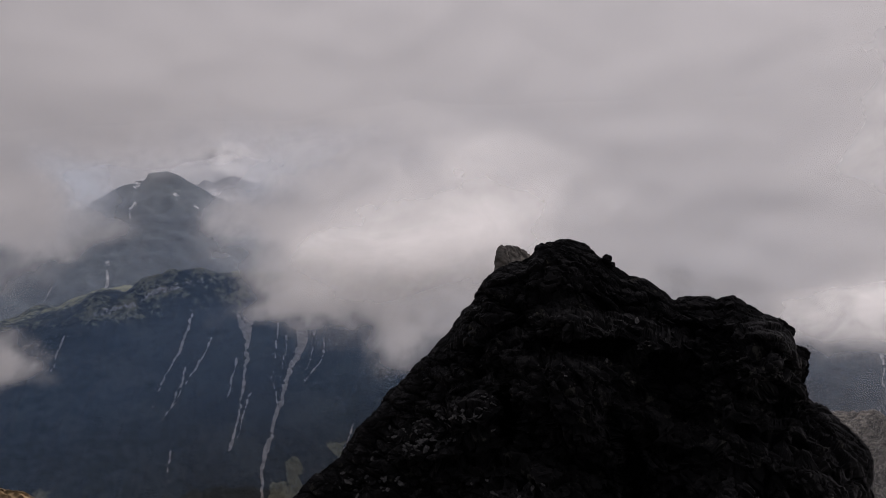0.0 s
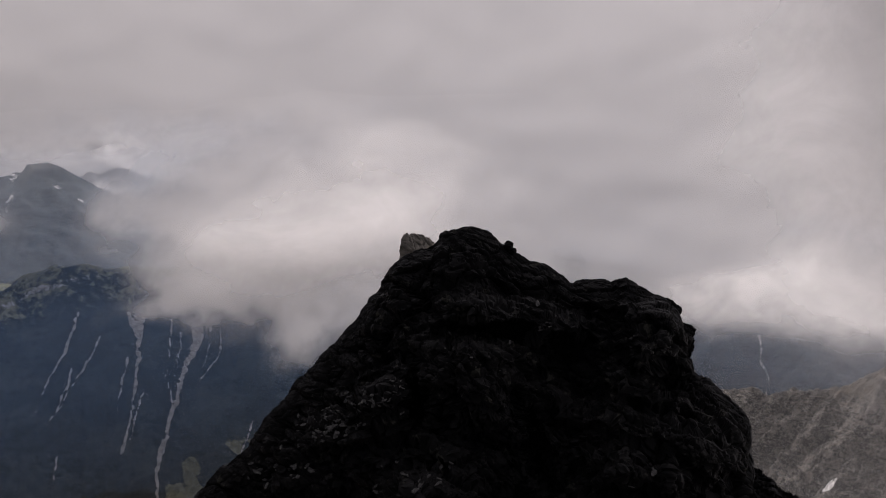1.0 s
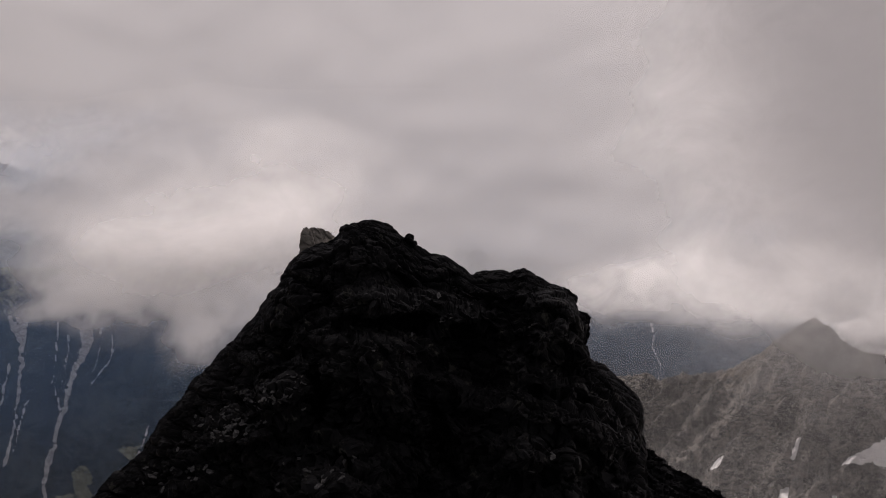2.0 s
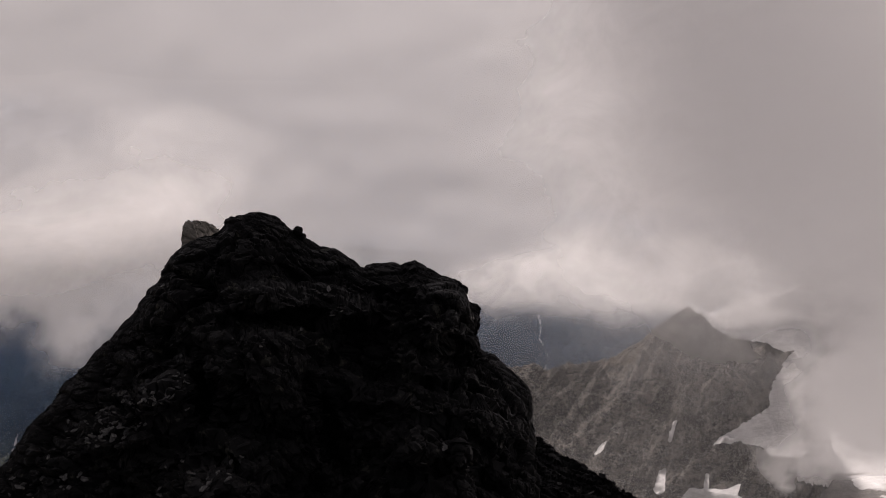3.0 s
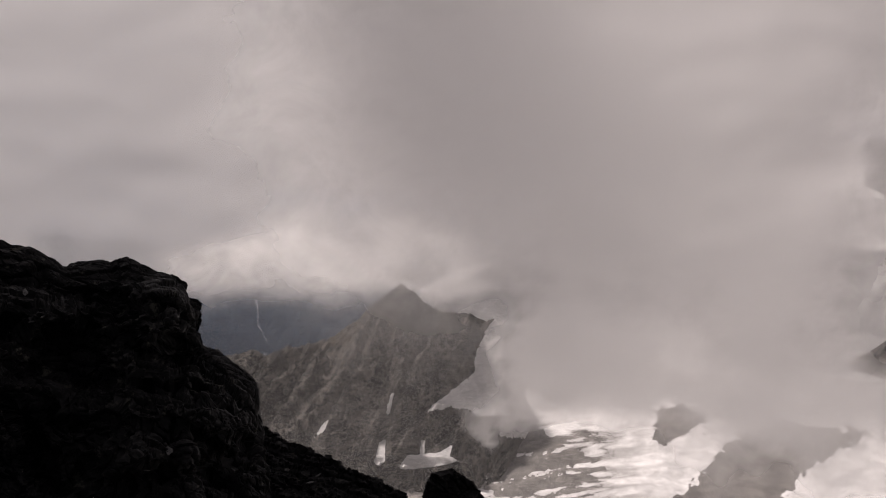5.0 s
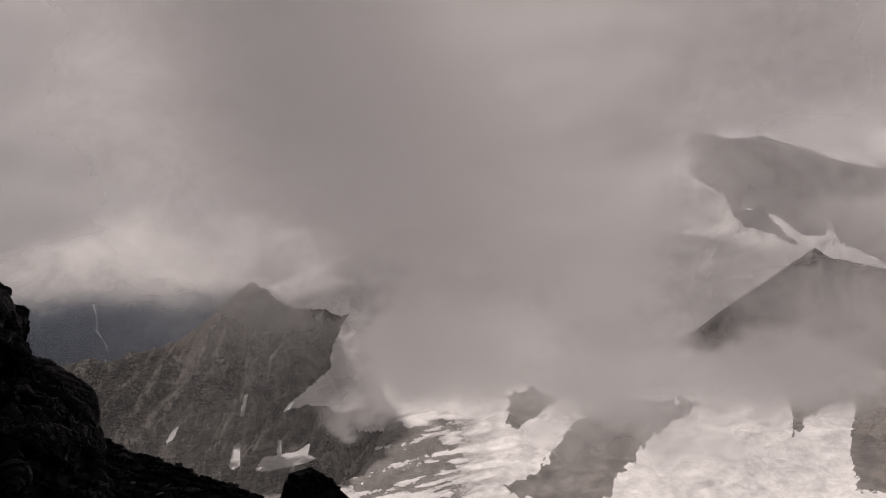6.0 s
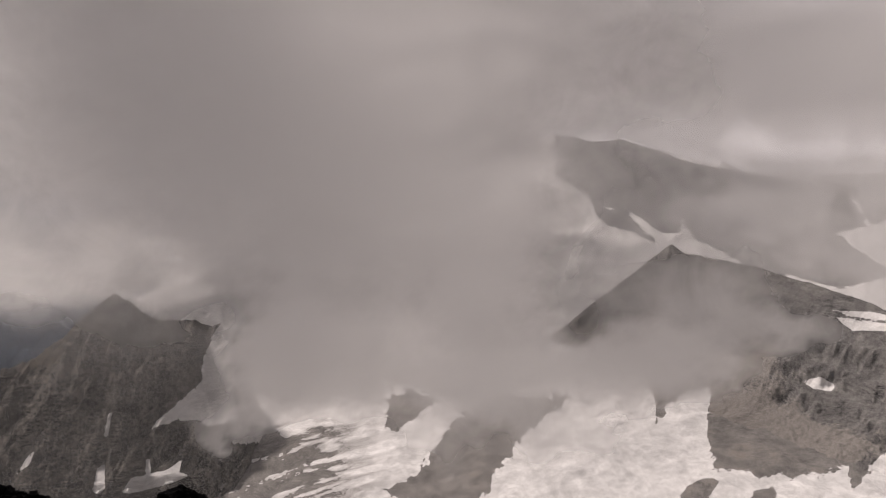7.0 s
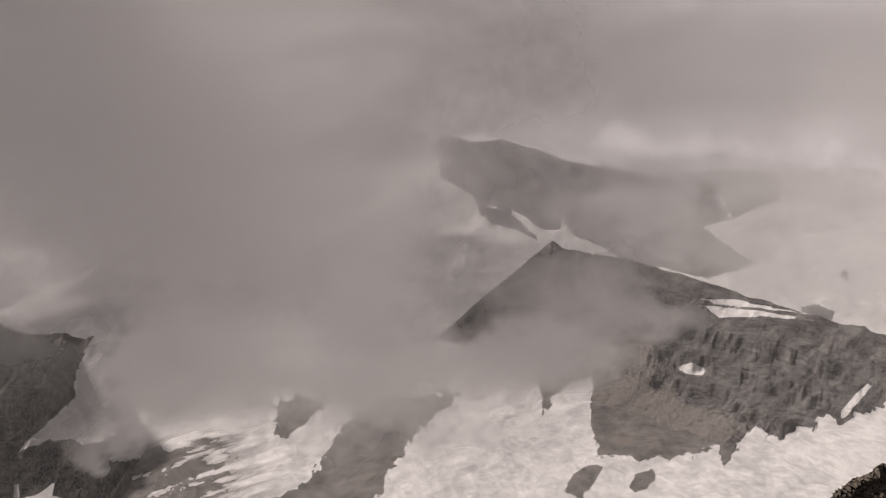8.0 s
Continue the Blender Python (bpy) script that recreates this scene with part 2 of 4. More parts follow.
def sheet(name, A, R, x, y, z, na, nr, mat, layers, label, category, kind="", snow_name="snowfield", snow_label="white snowfield"):
    """A stretch of land; the snow on it is a part of its own."""
    verts, faces = np.stack([x, y, z], 1), grid_faces(na, nr)
    white = layers["snow"][faces].mean(1) > 0.5
    ob = tagged(new(name, mesh_from(name, verts, faces[~white], mat, layers)), label, category, kind=kind)
    if white.sum() > 40:
        used = np.unique(faces[white])
        back = np.zeros(len(verts), np.int64)
        back[used] = np.arange(len(used))
        lying = new(snow_name, mesh_from(snow_name, verts[used], back[faces[white]], mat, {k: np.asarray(v)[used] for k, v in layers.items()}))
        lying.parent = ob
        tagged(lying, snow_label)
    return ob


def Q(x, y, z, s):
    return np.stack([x / s, y / s, z / s], 1)


def P(x, y, s, k=0):
    return np.stack([x / s, y / s, np.full(len(x), 0.37 + k)], 1)


# ---------- the ground: summit slopes, valley and glacier basin in one sheet ----------
def build_ground():
    az = np.concatenate([np.linspace(-180, -50, 66)[:-1], np.linspace(-50, 40, 180)[:-1], np.linspace(40, 112, 540)[:-1], np.linspace(112, 180, 35)])
    r = np.concatenate([np.geomspace(0.02, 600, 80)[:-1], np.geomspace(600, 1500, 270)[:-1], np.geomspace(1500, 4950, 60)])
    A, R = [q.ravel() for q in np.meshgrid(az, r, indexing="ij")]
    x, y = R * np.sin(np.radians(A)), R * np.cos(np.radians(A))
    n = fbm(P(x, y, 160), 6, 3)
    n2 = fbm(P(x, y, 30), 4, 9)
    z = floor_height(A, R) + (n * 16 + n2 * 2.5) * smooth(R, 60, 600) + n2 * 0.5 * smooth(R, 3, 20)
    # glacier: ice with rock islands, moraine stripes in the lower part
    e = np.degrees(np.arctan2(z, R))
    flow = fbm(np.stack([(e - 0.24 * A) * 1.3, A * 0.16 + e * 0.1, A * 0], 1), 5, 21, 0.6, ridged=True)
    crack = fbm(np.stack([(A + 0.8 * e) * 1.5, (e - 0.3 * A) * 0.2, A * 0 + 4], 1), 5, 24, 0.6, ridged=True)
    snow = 0.15 + 0.85 * smooth(A, 44, 47) + 0.25 * n + 0.1 * n2
    for pts in ([(59.9, -21.7), (60.6, -21.3), (62, -21.1), (63.8, -21.8), (62.5, -22.8), (60.7, -23.9), (59.9, -23.8), (60.2, -22.7)],
                [(60, -28.1), (63, -26.8), (63.9, -25.1), (65.6, -22.8), (68.2, -21.2), (74.3, -20.5), (70.9, -23.6), (69.2, -26), (67.6, -28.6), (64.8, -29.3)],
                [(44.6, -26.8), (48.4, -26.1), (53.7, -25.2), (56.1, -25.6), (51.9, -26.6), (48.4, -27.4), (45.4, -27.8)],
                [(47.5, -28.2), (51.9, -27.1), (55.9, -26.4), (53.7, -27.3), (50.2, -28.3), (49.3, -28.7)],
                [(42, -22.9), (47, -23.5), (51.5, -23.9), (53.5, -24.9), (48.4, -25.8), (44, -26.3)],
                [(82.7, -26.8), (83.3, -25.5), (84.6, -24.6), (85.4, -24.8), (84.8, -26.1), (84, -27.2)], [(87.6, -25.9), (87.9, -25), (89, -24.4), (89.5, -24.7), (88.8, -25.8), (87.9, -26.2)],
                [(101.3, -21.1), (101.4, -20.3), (102, -19.9), (102.1, -20.7), (101.6, -21.3)], [(99.6, -21.95), (99.9, -21.6), (100.3, -21.6), (99.9, -22)]):
        small = pts[0][0] > 80
        snow = np.minimum(snow, 0.5 - (2.6 if small else 1.8) * region(A, e, pts, 0.3 if small else 0.8))
    snow = np.minimum(snow, np.where(A > 80.5, 0.5 + 1.8 * snow_line(A, e), 1))
    snow -= 0.6 * smooth(flow, 0.25, 0.6) * smooth(A, 61, 55) * smooth(e, -22.5, -24)
    # flow lays dirt stripes; crack paints the shade inside crevasses
    dirt_crevasse = 0.8 * smooth(flow, -0.1, 0.7) * smooth(A, 66, 56) * smooth(e, -21, -24) + 0.38 * smooth(crack, 0.2, 0.8) * smooth(A, 64, 70) * smooth(A, 88, 82) + 0.25 * n - 0.1
    snow = np.minimum(snow, 0.84 + 0.15 * n2)
    snow = np.where(A < 42, -1, snow)
    snow = np.where(R < 560, -1, np.where((R > 1450) & (A > 46), 0.8, snow))
    green = 0.7 * smooth(A, 45, 20) * smooth(R, 500, 900) * smooth(R, 2500, 1700)
    return sheet("ground", A, R, x, y, z, len(az), len(r), MAT_GROUND, {"snow": snow, "scree": 0.3 + 0.4 * n, "green": green, "dirt_crevasse": dirt_crevasse},
                 "stony mountain ground with a broken, crevassed glacier basin", "ground", "structure", "glacier", "dirty white crevassed glacier ice")


ground = build_ground()


# ---------- the far side of the valley ----------
def build_mountainside():
    na, nr = 900, 240
    A, R, x, y = polar(-50, 58, na, 1750, 3300, nr)
    line = crest([(-58, 2400, -20), (-40, 2400, -16), (-33, 2450, -13), (-28.6, 2450, -11.6), (-25.4, 2450, -10.7), (-23.6, 2450, -10.3), (-22.2, 2480, -10.1), (-21.3, 2500, -9.5), (-19.9, 2520, -9.0), (-18, 2550, -8.9),
                  (-16.1, 2600, -9.4), (-9.7, 2700, -9.8), (0, 2700, -9.0), (12, 2700, -9.5), (25, 2650, -11), (36, 2700, -11.5), (50, 2800, -11), (64, 2900, -11)])
    bend = fbm(P(x, y, 420), 4, 30)
    wx, wy = x + 30 * fbm(P(x, y, 300), 3, 31), y + 30 * fbm(P(x, y, 300), 3, 35)
    z = ridge(wx, wy, line, 0.82, 0.25)
    down = fbm(np.stack([A / 3.4 - R / 330 + 1.0 * bend, R / 700 + bend, A * 0], 1), 5, 37, ridged=True)
    z += 26 * down + 30 * fbm(Q(x, y, z, 190), 6, 41)
    e = np.degrees(np.arctan2(z, R))
    scree = np.full(len(A), -0.25)
    for w, pts in ((0.30, [(-10.8, -12.2), (-11.2, -14.5), (-12, -15.9), (-12.9, -18.2), (-13.9, -20.6), (-14.7, -22.8), (-14.9, -25.6)]), (0.34, [(-9.9, -11.6), (-10.4, -13.2), (-10.9, -14.4)]), (0.26, [(-12.0, -11.8), (-11.4, -13.4), (-11.2, -14.6)]), (0.3, [(-14.9, -12.2), (-15.1, -13.6)]), (0.2, [(-9.8, -12.2), (-10.9, -14.3), (-11.5, -15.6)]),
                   (0.10, [(-9, -13.8), (-9.9, -15.8), (-11.7, -17.7)]), (0.18, [(-15.5, -12.0), (-15, -13.8), (-15.4, -16.2), (-16, -18.8), (-16.9, -21.3)]), (0.14, [(-14.4, -12.0), (-14.9, -13.6), (-15.2, -14.8)]),
                   (0.10, [(-15.1, -17.5), (-15.8, -19.2), (-16.2, -20.4)]), (0.07, [(-10.2, -12.6), (-10.1, -14.2), (-10.6, -15.6), (-11.3, -16.9)]), (0.07, [(-12.6, -12.4), (-13.0, -14.6), (-13.6, -16.8)]), (0.06, [(-13.4, -17.0), (-13.2, -18.8), (-13.6, -20.2)]), (0.08, [(-15.9, -15.0), (-16.6, -17.2), (-17.0, -19.0)]), (0.06, [(-19.4, -15.2), (-20.3, -17.2), (-21.3, -18.6)]), (0.13, [(-18.7, -11.6), (-19.6, -13.8), (-20.9, -15.6), (-22.1, -17.8)]), (0.07, [(-17.4, -13.2), (-18.8, -15.4), (-20.7, -17.9)]),
                   (0.09, [(-12.1, -13.4), (-12.5, -15.6), (-12.8, -16.6)]), (0.06, [(-7.6, -20.4), (-8.5, -21.9), (-9, -23.4)]), (0.10, [(29.5, -13.6), (29.8, -15.8), (29.7, -16.6), (30.1, -17.2), (30.3, -17.8), (30.3, -18.9)]),
                   (0.08, [(-27.0, -12.0), (-27.6, -13.2), (-28.1, -14.4)]), (0.06, [(-5.2, -14.0), (-4.6, -15.0), (-3.9, -15.8)]), (0.06, [(-20.9, -20.6), (-21.3, -21.8), (-21.2, -22.8)])):
        scree = np.maximum(scree, 1.05 * track(A, e, pts, max(w, 0.09)) - 0.08)
    top = smooth(e, -11.6, -10.2)
    rim = smooth(np.abs(e - np.interp(A, (-25.4, -22.2, -21.3, -18), (-10.9, -10.4, -9.8, -9.3))), 0.5, 0.1) * smooth(A, -26.5, -24) * smooth(A, -15, -17.5)
    scree = np.maximum(scree, np.maximum(0.34 * top - 0.1, 0.5 * rim))
    green = 0.16 * down + 0.42 * smooth(e, -13.5, -10.5) + 0.75 * smooth(e, -20.5, -22.5) * smooth(fbm(P(x, y, 170), 4, 47), 0.05, 0.35) + 0.22 * fbm(P(x, y, 120), 4, 49)
    sheet("mountainside", A, R, x, y, z, na, nr, MAT_FOREST, {"snow": np.full(len(A), -1.0), "scree": scree, "green": green},
          "dark forested mountainside across the valley with pale slide gullies", "mountain")


def build_back_peak():
    na, nr = 420, 150
    A, R, x, y = polar(-55, 30, na, 2700, 4300, nr)
    line = crest([(-60, 3500, -6), (-40, 3500, -7), (-31, 3600, -6.8), (-28, 3600, -4.2), (-23.8, 3600, -3.0), (-21.2, 3600, -2.2), (-20.6, 3600, -2.3), (-20.0, 3600, -1.5), (-19.4, 3600, -1.5), (-18.3, 3600, -2.4), (-15.8, 3600, -3.9),
                  (-14.2, 3600, -4.7), (5, 3600, -6.5), (35, 3700, -8)])
    z = ridge(x + 22 * fbm(P(x, y, 200), 3, 51), y + 22 * fbm(P(x, y, 200), 3, 53), line, 0.75, 0.9)
    z += 34 * fbm(P(x, y, 220), 8, 55, 0.62, ridged=True) - 12 + 16 * fbm(P(x, y, 70), 5, 56)
    snow = np.where(z > -330, 0.2 + 0.5 * fbm(P(x, y, 90), 4, 57), -1)
    e = np.degrees(np.arctan2(z, R))
    scree = np.maximum(0.25 * smooth(z, -500, -200), track(A, e, [(-23.8, -7.4), (-24.0, -8.8), (-24.6, -10.0), (-25.7, -11.2)], 0.12) - 0.1)
    scree = np.maximum(scree, track(A, e, [(-27.5, -8.7), (-28.2, -10.3), (-28.7, -11.6)], 0.1) - 0.2)
    sheet("far_peak", A, R, x, y, z, na, nr, MAT_FOREST, {"snow": snow, "scree": scree, "green": A * 0},
          "blue-grey rocky peak with small snow patches, far off", "mountain")


def build_snow_peak():
    na, nr = 300, 130
    A, R, x, y = polar(-40, 12, na, 3900, 4900, nr)
    line = crest([(-45, 4600, -4), (-24, 4600, -2.0), (-18.5, 4550, -0.6), (-16.5, 4550, 0.5), (-14.8, 4550, 0.2), (-12, 4600, -1.2), (0, 4600, -3), (20, 4600, -4)])
    z = ridge(x, y, line, 0.6) + 60 * fbm(P(x, y, 350), 6, 61, ridged=True) - 25
    snow = 0.5 + 0.9 * fbm(P(x, y, 160), 5, 63, ridged=True) + 0.3 * smooth(z, -350, 0)
    sheet("snow_peak", A, R, x, y, z, na, nr, MAT_SPUR, {"snow": snow, "scree": A * 0, "green": A * 0},
          "distant rocky peak streaked with white snow", "mountain")


# ---------- the rocky spur and the ice behind it ----------
def build_spur():
    na, nr = 700, 300
    A, R, x, y = polar(20, 66, na, 760, 1250, nr, False)
    line = crest([(16, 1010, -20.5), (24, 1000, -19.5), (28.2, 990, -18.7), (29.7, 990, -18.6), (30.4, 990, -18.8), (32.5, 985, -18.3), (34.7, 985, -18.0), (36.7, 980, -16.7), (38.8, 980, -15.0), (40.3, 980, -13.8), (41.2, 980, -14.4),
                  (42.9, 985, -15.5), (44.7, 985, -16.0), (47.6, 990, -16.3), (48.0, 990, -17.2), (48.4, 985, -19.5), (48.9, 980, -22.5), (50, 975, -26), (54, 960, -31)])
    wx, wy = x + 7 * fbm(P(x, y, 60), 4, 71), y + 7 * fbm(P(x, y, 60), 4, 73)
    z = ridge(wx, wy, line, 0.95, 0.9)
    z = np.maximum(z, np.where((A > 33) & (A < 49), -396 + 0.26 * np.clip(R - 790, 0, 90) - 1.3 * np.clip(800 - R, 0, 60) - 60 * smooth(A, 38, 34) - 60 * smooth(A, 46.5, 48.5), -1e4))      # apron of debris at the foot
    e = np.degrees(np.arctan2(z, R))
    z -= 150 * smooth(A, 48.4, 52.5)
    e = np.degrees(np.arctan2(z, R))
    bend = fbm(Q(x, y, z, 110), 3, 74)
    ribs = fbm(np.stack([(A - 0.55 * e) / 2.3 + 0.6 * bend, e / 9 + 0.4 * bend, A * 0], 1), 5, 75, ridged=True)
    field = [(42.6, -23.1), (43.1, -22.4), (44.2, -21.8), (45.6, -20.7), (46.2, -20.1), (46.3, -18.5), (46.9, -17.3), (48, -15.5), (72, -14), (72, -30), (60, -26), (52, -23.8),
             (50.3, -23.2), (46.6, -23.2), (45.9, -22.8), (44.5, -22.6)]
    bare = smooth(region(A, e, field, 0.22), 0.3, -0.3)      # rough rock, not the smooth snowfield
    low = smooth(np.interp(A, np.degrees(np.arctan2(line[:, 0], line[:, 1])), np.degrees(np.arctan2(line[:, 2], np.hypot(line[:, 0], line[:, 1])))) - e, 0.0, 1.4)
    bare *= 0.35 + 0.65 * low
    beds = ([(38.5, -26.6), (38.9, -25.2), (39.4, -25), (39.4, -26.5), (39, -26.8)],
            [(40.43, -27.02), (41.08, -26.12), (42.15, -25.99), (42.16, -25.03), (42.5, -24.97), (42.49, -26.01), (43.44, -25.86), (44.74, -25.33), (44.53, -26.09), (45.18, -26.39), (43.44, -26.81), (41.71, -27.03)],
            [(33.9, -24.7), (34.4, -23.9), (35, -23.6), (34.6, -24.4)], [(39.4, -23.1), (39.8, -21.8), (40, -21.8), (39.7, -23.3)])
    for pts in beds[:2]:
        bare *= smooth(region(A, e, pts, 0.08), 0.1, -0.5)
    z += bare * (24 * ribs + 15 * fbm(Q(x, y, z, 60), 7, 77, 0.6) - 6)
    lev, gap = facets(Q(x, y, z, 15), 79)
    z += bare * 6.0 * lev
    lev, gap = facets(Q(x, y, z, 6), 83)
    z += bare * 3.4 * lev
    snow = np.full(len(A), -0.6)
    # snow patches in the hollows and along the foot
    e = np.degrees(np.arctan2(z, R))
    for pts in beds:
        snow = np.maximum(snow, 0.5 + 3.0 * (region(A, e, pts, 0.1) + 0.09 * fbm(Q(x, y, z, 9), 4, 89, 0.65)))
    snow = np.maximum(snow, np.minimum(0.95, 0.5 + 1.6 * region(A, e, field, 0.25)))
    snow = np.where((A > 48.3) & (e > -24.6), 0.9, snow)
    scree = 0.16 + 0.34 * fbm(Q(x, y, z, 45), 5, 85) + 0.16 * smooth(ribs, 0.0, -0.4)
    green = 0.36 * smooth(z, -420, -300) * smooth(A, 46, 40) + 0.3 * fbm(Q(x, y, z, 70), 4, 87)
    sheet("rocky_spur", A, R, x, y, z, na, nr, MAT_SPUR, {"snow": snow, "scree": scree, "green": green},
          "broken brown-grey rocky spur with snow patches at its foot", "mountain")


def build_mid_mountain():
    na, nr = 430, 130
    A, R, x, y = polar(41.8, 78, na, 1300, 2200, nr)
    line = crest([(41, 1620, -22), (42.8, 1620, -18), (44.0, 1620, -16.1), (45.4, 1620, -15.0), (46.6, 1620, -14.2), (48.5, 1660, -12.4), (51, 1750, -10.4), (56, 1800, -9), (66, 1900, -9), (74, 1900, -11), (80, 1900, -12)])
    z = ridge(x + 30 * fbm(P(x, y, 200), 3, 91), y, line, 0.5, 0.5) + 30 * fbm(P(x, y, 200), 6, 93, ridged=True) - 12
    snow = 0.8 + 0.5 * fbm(P(x, y, 140), 5, 95) * smooth(A, 49, 52)
    sheet("snowy_mountain", A, R, x, y, z, na, nr, MAT_SPUR, {"snow": snow, "scree": A * 0 + 0.2, "green": A * 0},
          "snow-covered mountainside half lost in mist", "mountain")


# ---------- the pyramid peak and the snow mountain behind it ----------
def build_pyramid():
    na, nr = 680, 290
    A, R, x, y = polar(66, 116, na, 820, 1600, nr, False)
    line = crest([(66, 1330, -21), (72, 1340, -17.8), (76.1, 1335, -13.9), (76.6, 1335, -13.0), (78.6, 1340, -11.0), (79.5, 1345, -10.0), (80.5, 1350, -9.2), (81.4, 1345, -9.7), (85.9, 1300, -10.1), (89.5, 1250, -10.8), (91.1, 1230, -11.0),
                  (93.5, 1200, -11.6), (97.2, 1150, -12.3), (100.7, 1110, -12.6), (103, 1090, -13.0), (110, 1040, -13.4), (120, 1000, -13.5)])
    rib = crest([(91, 1230, -11.5), (89.5, 1120, -16.0), (88.0, 1010, -20.3), (87.5, 930, -23.6)])
    rib2 = crest([(98, 1140, -12.8), (97.5, 1040, -17.5), (97.3, 990, -20.0)])
    wx, wy = x + 6 * fbm(P(x, y, 60), 4, 101), y + 6 * fbm(P(x, y, 60), 4, 103)
    z = np.maximum(ridge(wx, wy, line, 0.56 + 0.9 * smooth(A, 80.6, 78.5), 1.0), ridge(wx, wy, rib, 0.62))
    z = np.maximum(z, ridge(wx, wy, rib2, 0.9))
    e = np.degrees(np.arctan2(z, R))
    ribs = fbm(np.stack([(A - 0.8 * e) / 2.2 + 0.5 * fbm(Q(x, y, z, 120), 3, 104), e / 8, A * 0], 1), 5, 105, ridged=True)
    rough = smooth(A + 2.5 * fbm(P(x, y, 150), 3, 99), 84, 92)
    top = np.interp(A, np.degrees(np.arctan2(line[:, 0], line[:, 1])) % 360, np.degrees(np.arctan2(line[:, 2], np.hypot(line[:, 0], line[:, 1]))))
    low = 0.4 + 0.6 * smooth(top - e, 0.5, 2.6)
    bare = smooth(snow_line(A, e), 0.5, -0.5) * low
    debris = region(A, e, [(84.2, -18.8), (83.2, -17.3), (87, -18.6), (90.8, -19.7), (95.1, -20.1), (93.3, -22.7), (87.1, -24.6), (84.3, -21.9)], 0.4)
    rough *= smooth(debris, 0.5, -0.5)
    z += bare * ((4 + 6 * rough) * ribs + (4 + 2 * rough) * fbm(Q(x, y, z, 45), 7, 107, 0.56) - 1)
    # fluted cliff bands
    flute = fbm(np.stack([A * 2.2, e * 0.3, A * 0 + 2], 1), 5, 108, 0.65, ridged=True)
    z += bare * rough * 2.6 * (flute + fbm(Q(x, y, z, 30), 3, 119))  * smooth(e, -19.5, -17.5) * smooth(top - e, 1.2, 2.2)
    steps = 26.0
    q = z / steps + 0.5 * fbm(Q(x, y, z * 0, 120), 3, 109)
    z += bare * rough * 0.55 * steps * (smooth(q - np.floor(q), 0.5, 0.95) - (q - np.floor(q)))
    lev, gap = facets(Q(x, y, z, 14), 111)
    z += bare * 1.5 * lev
    lev, gap = facets(Q(x, y, z, 5.5), 117)
    z += bare * (1.0 + 0.5 * rough) * lev
    e = np.degrees(np.arctan2(z, R))
    snow = np.full(len(A), -0.5)
    for pts in ([(91.2, -12.35), (93.5, -12.15), (97.2, -12.4), (98.2, -12.45), (95.0, -12.5), (92.4, -12.6)], [(91.5, -12.8), (94, -12.72), (97.6, -12.75), (97.2, -12.98), (95.4, -13.0), (93.4, -13.4), (92.6, -13.5), (92, -13.2)],
                [(90.1, -17.3), (91.1, -16.8), (92.1, -17.2), (91.9, -17.6), (90.8, -17.7)], [(100.9, -18.6), (101.6, -17.3), (102.3, -16.3), (102.6, -16.4), (101.9, -17.7), (101.2, -18.9)]):
        snow = np.maximum(snow, 0.5 + 2.6 * region(A, e, pts, 0.1))
    snow = np.maximum(snow, np.where(A > 74, np.clip(0.5 + 1.8 * snow_line(A, e), -1, 0.8), -1))
    scree = 0.5 * smooth(A + 2.5 * fbm(P(x, y, 90), 4, 113), 92, 86) * smooth(e + 1.2 * fbm(P(x, y, 70), 3, 115), -13, -17) + 0.16
    scree = np.maximum(scree, 0.3 + 0.5 * smooth(debris + 0.9 * fbm(Q(x, y, z, 26), 5, 143, 0.65), -0.9, 0.8))
    sheet("pyramid_peak", A, R, x, y, z, na, nr, MAT_GREY, {"snow": snow, "scree": scree, "green": A * 0},
          "grey pyramid-shaped rock peak with scree slopes and cliff bands", "mountain")


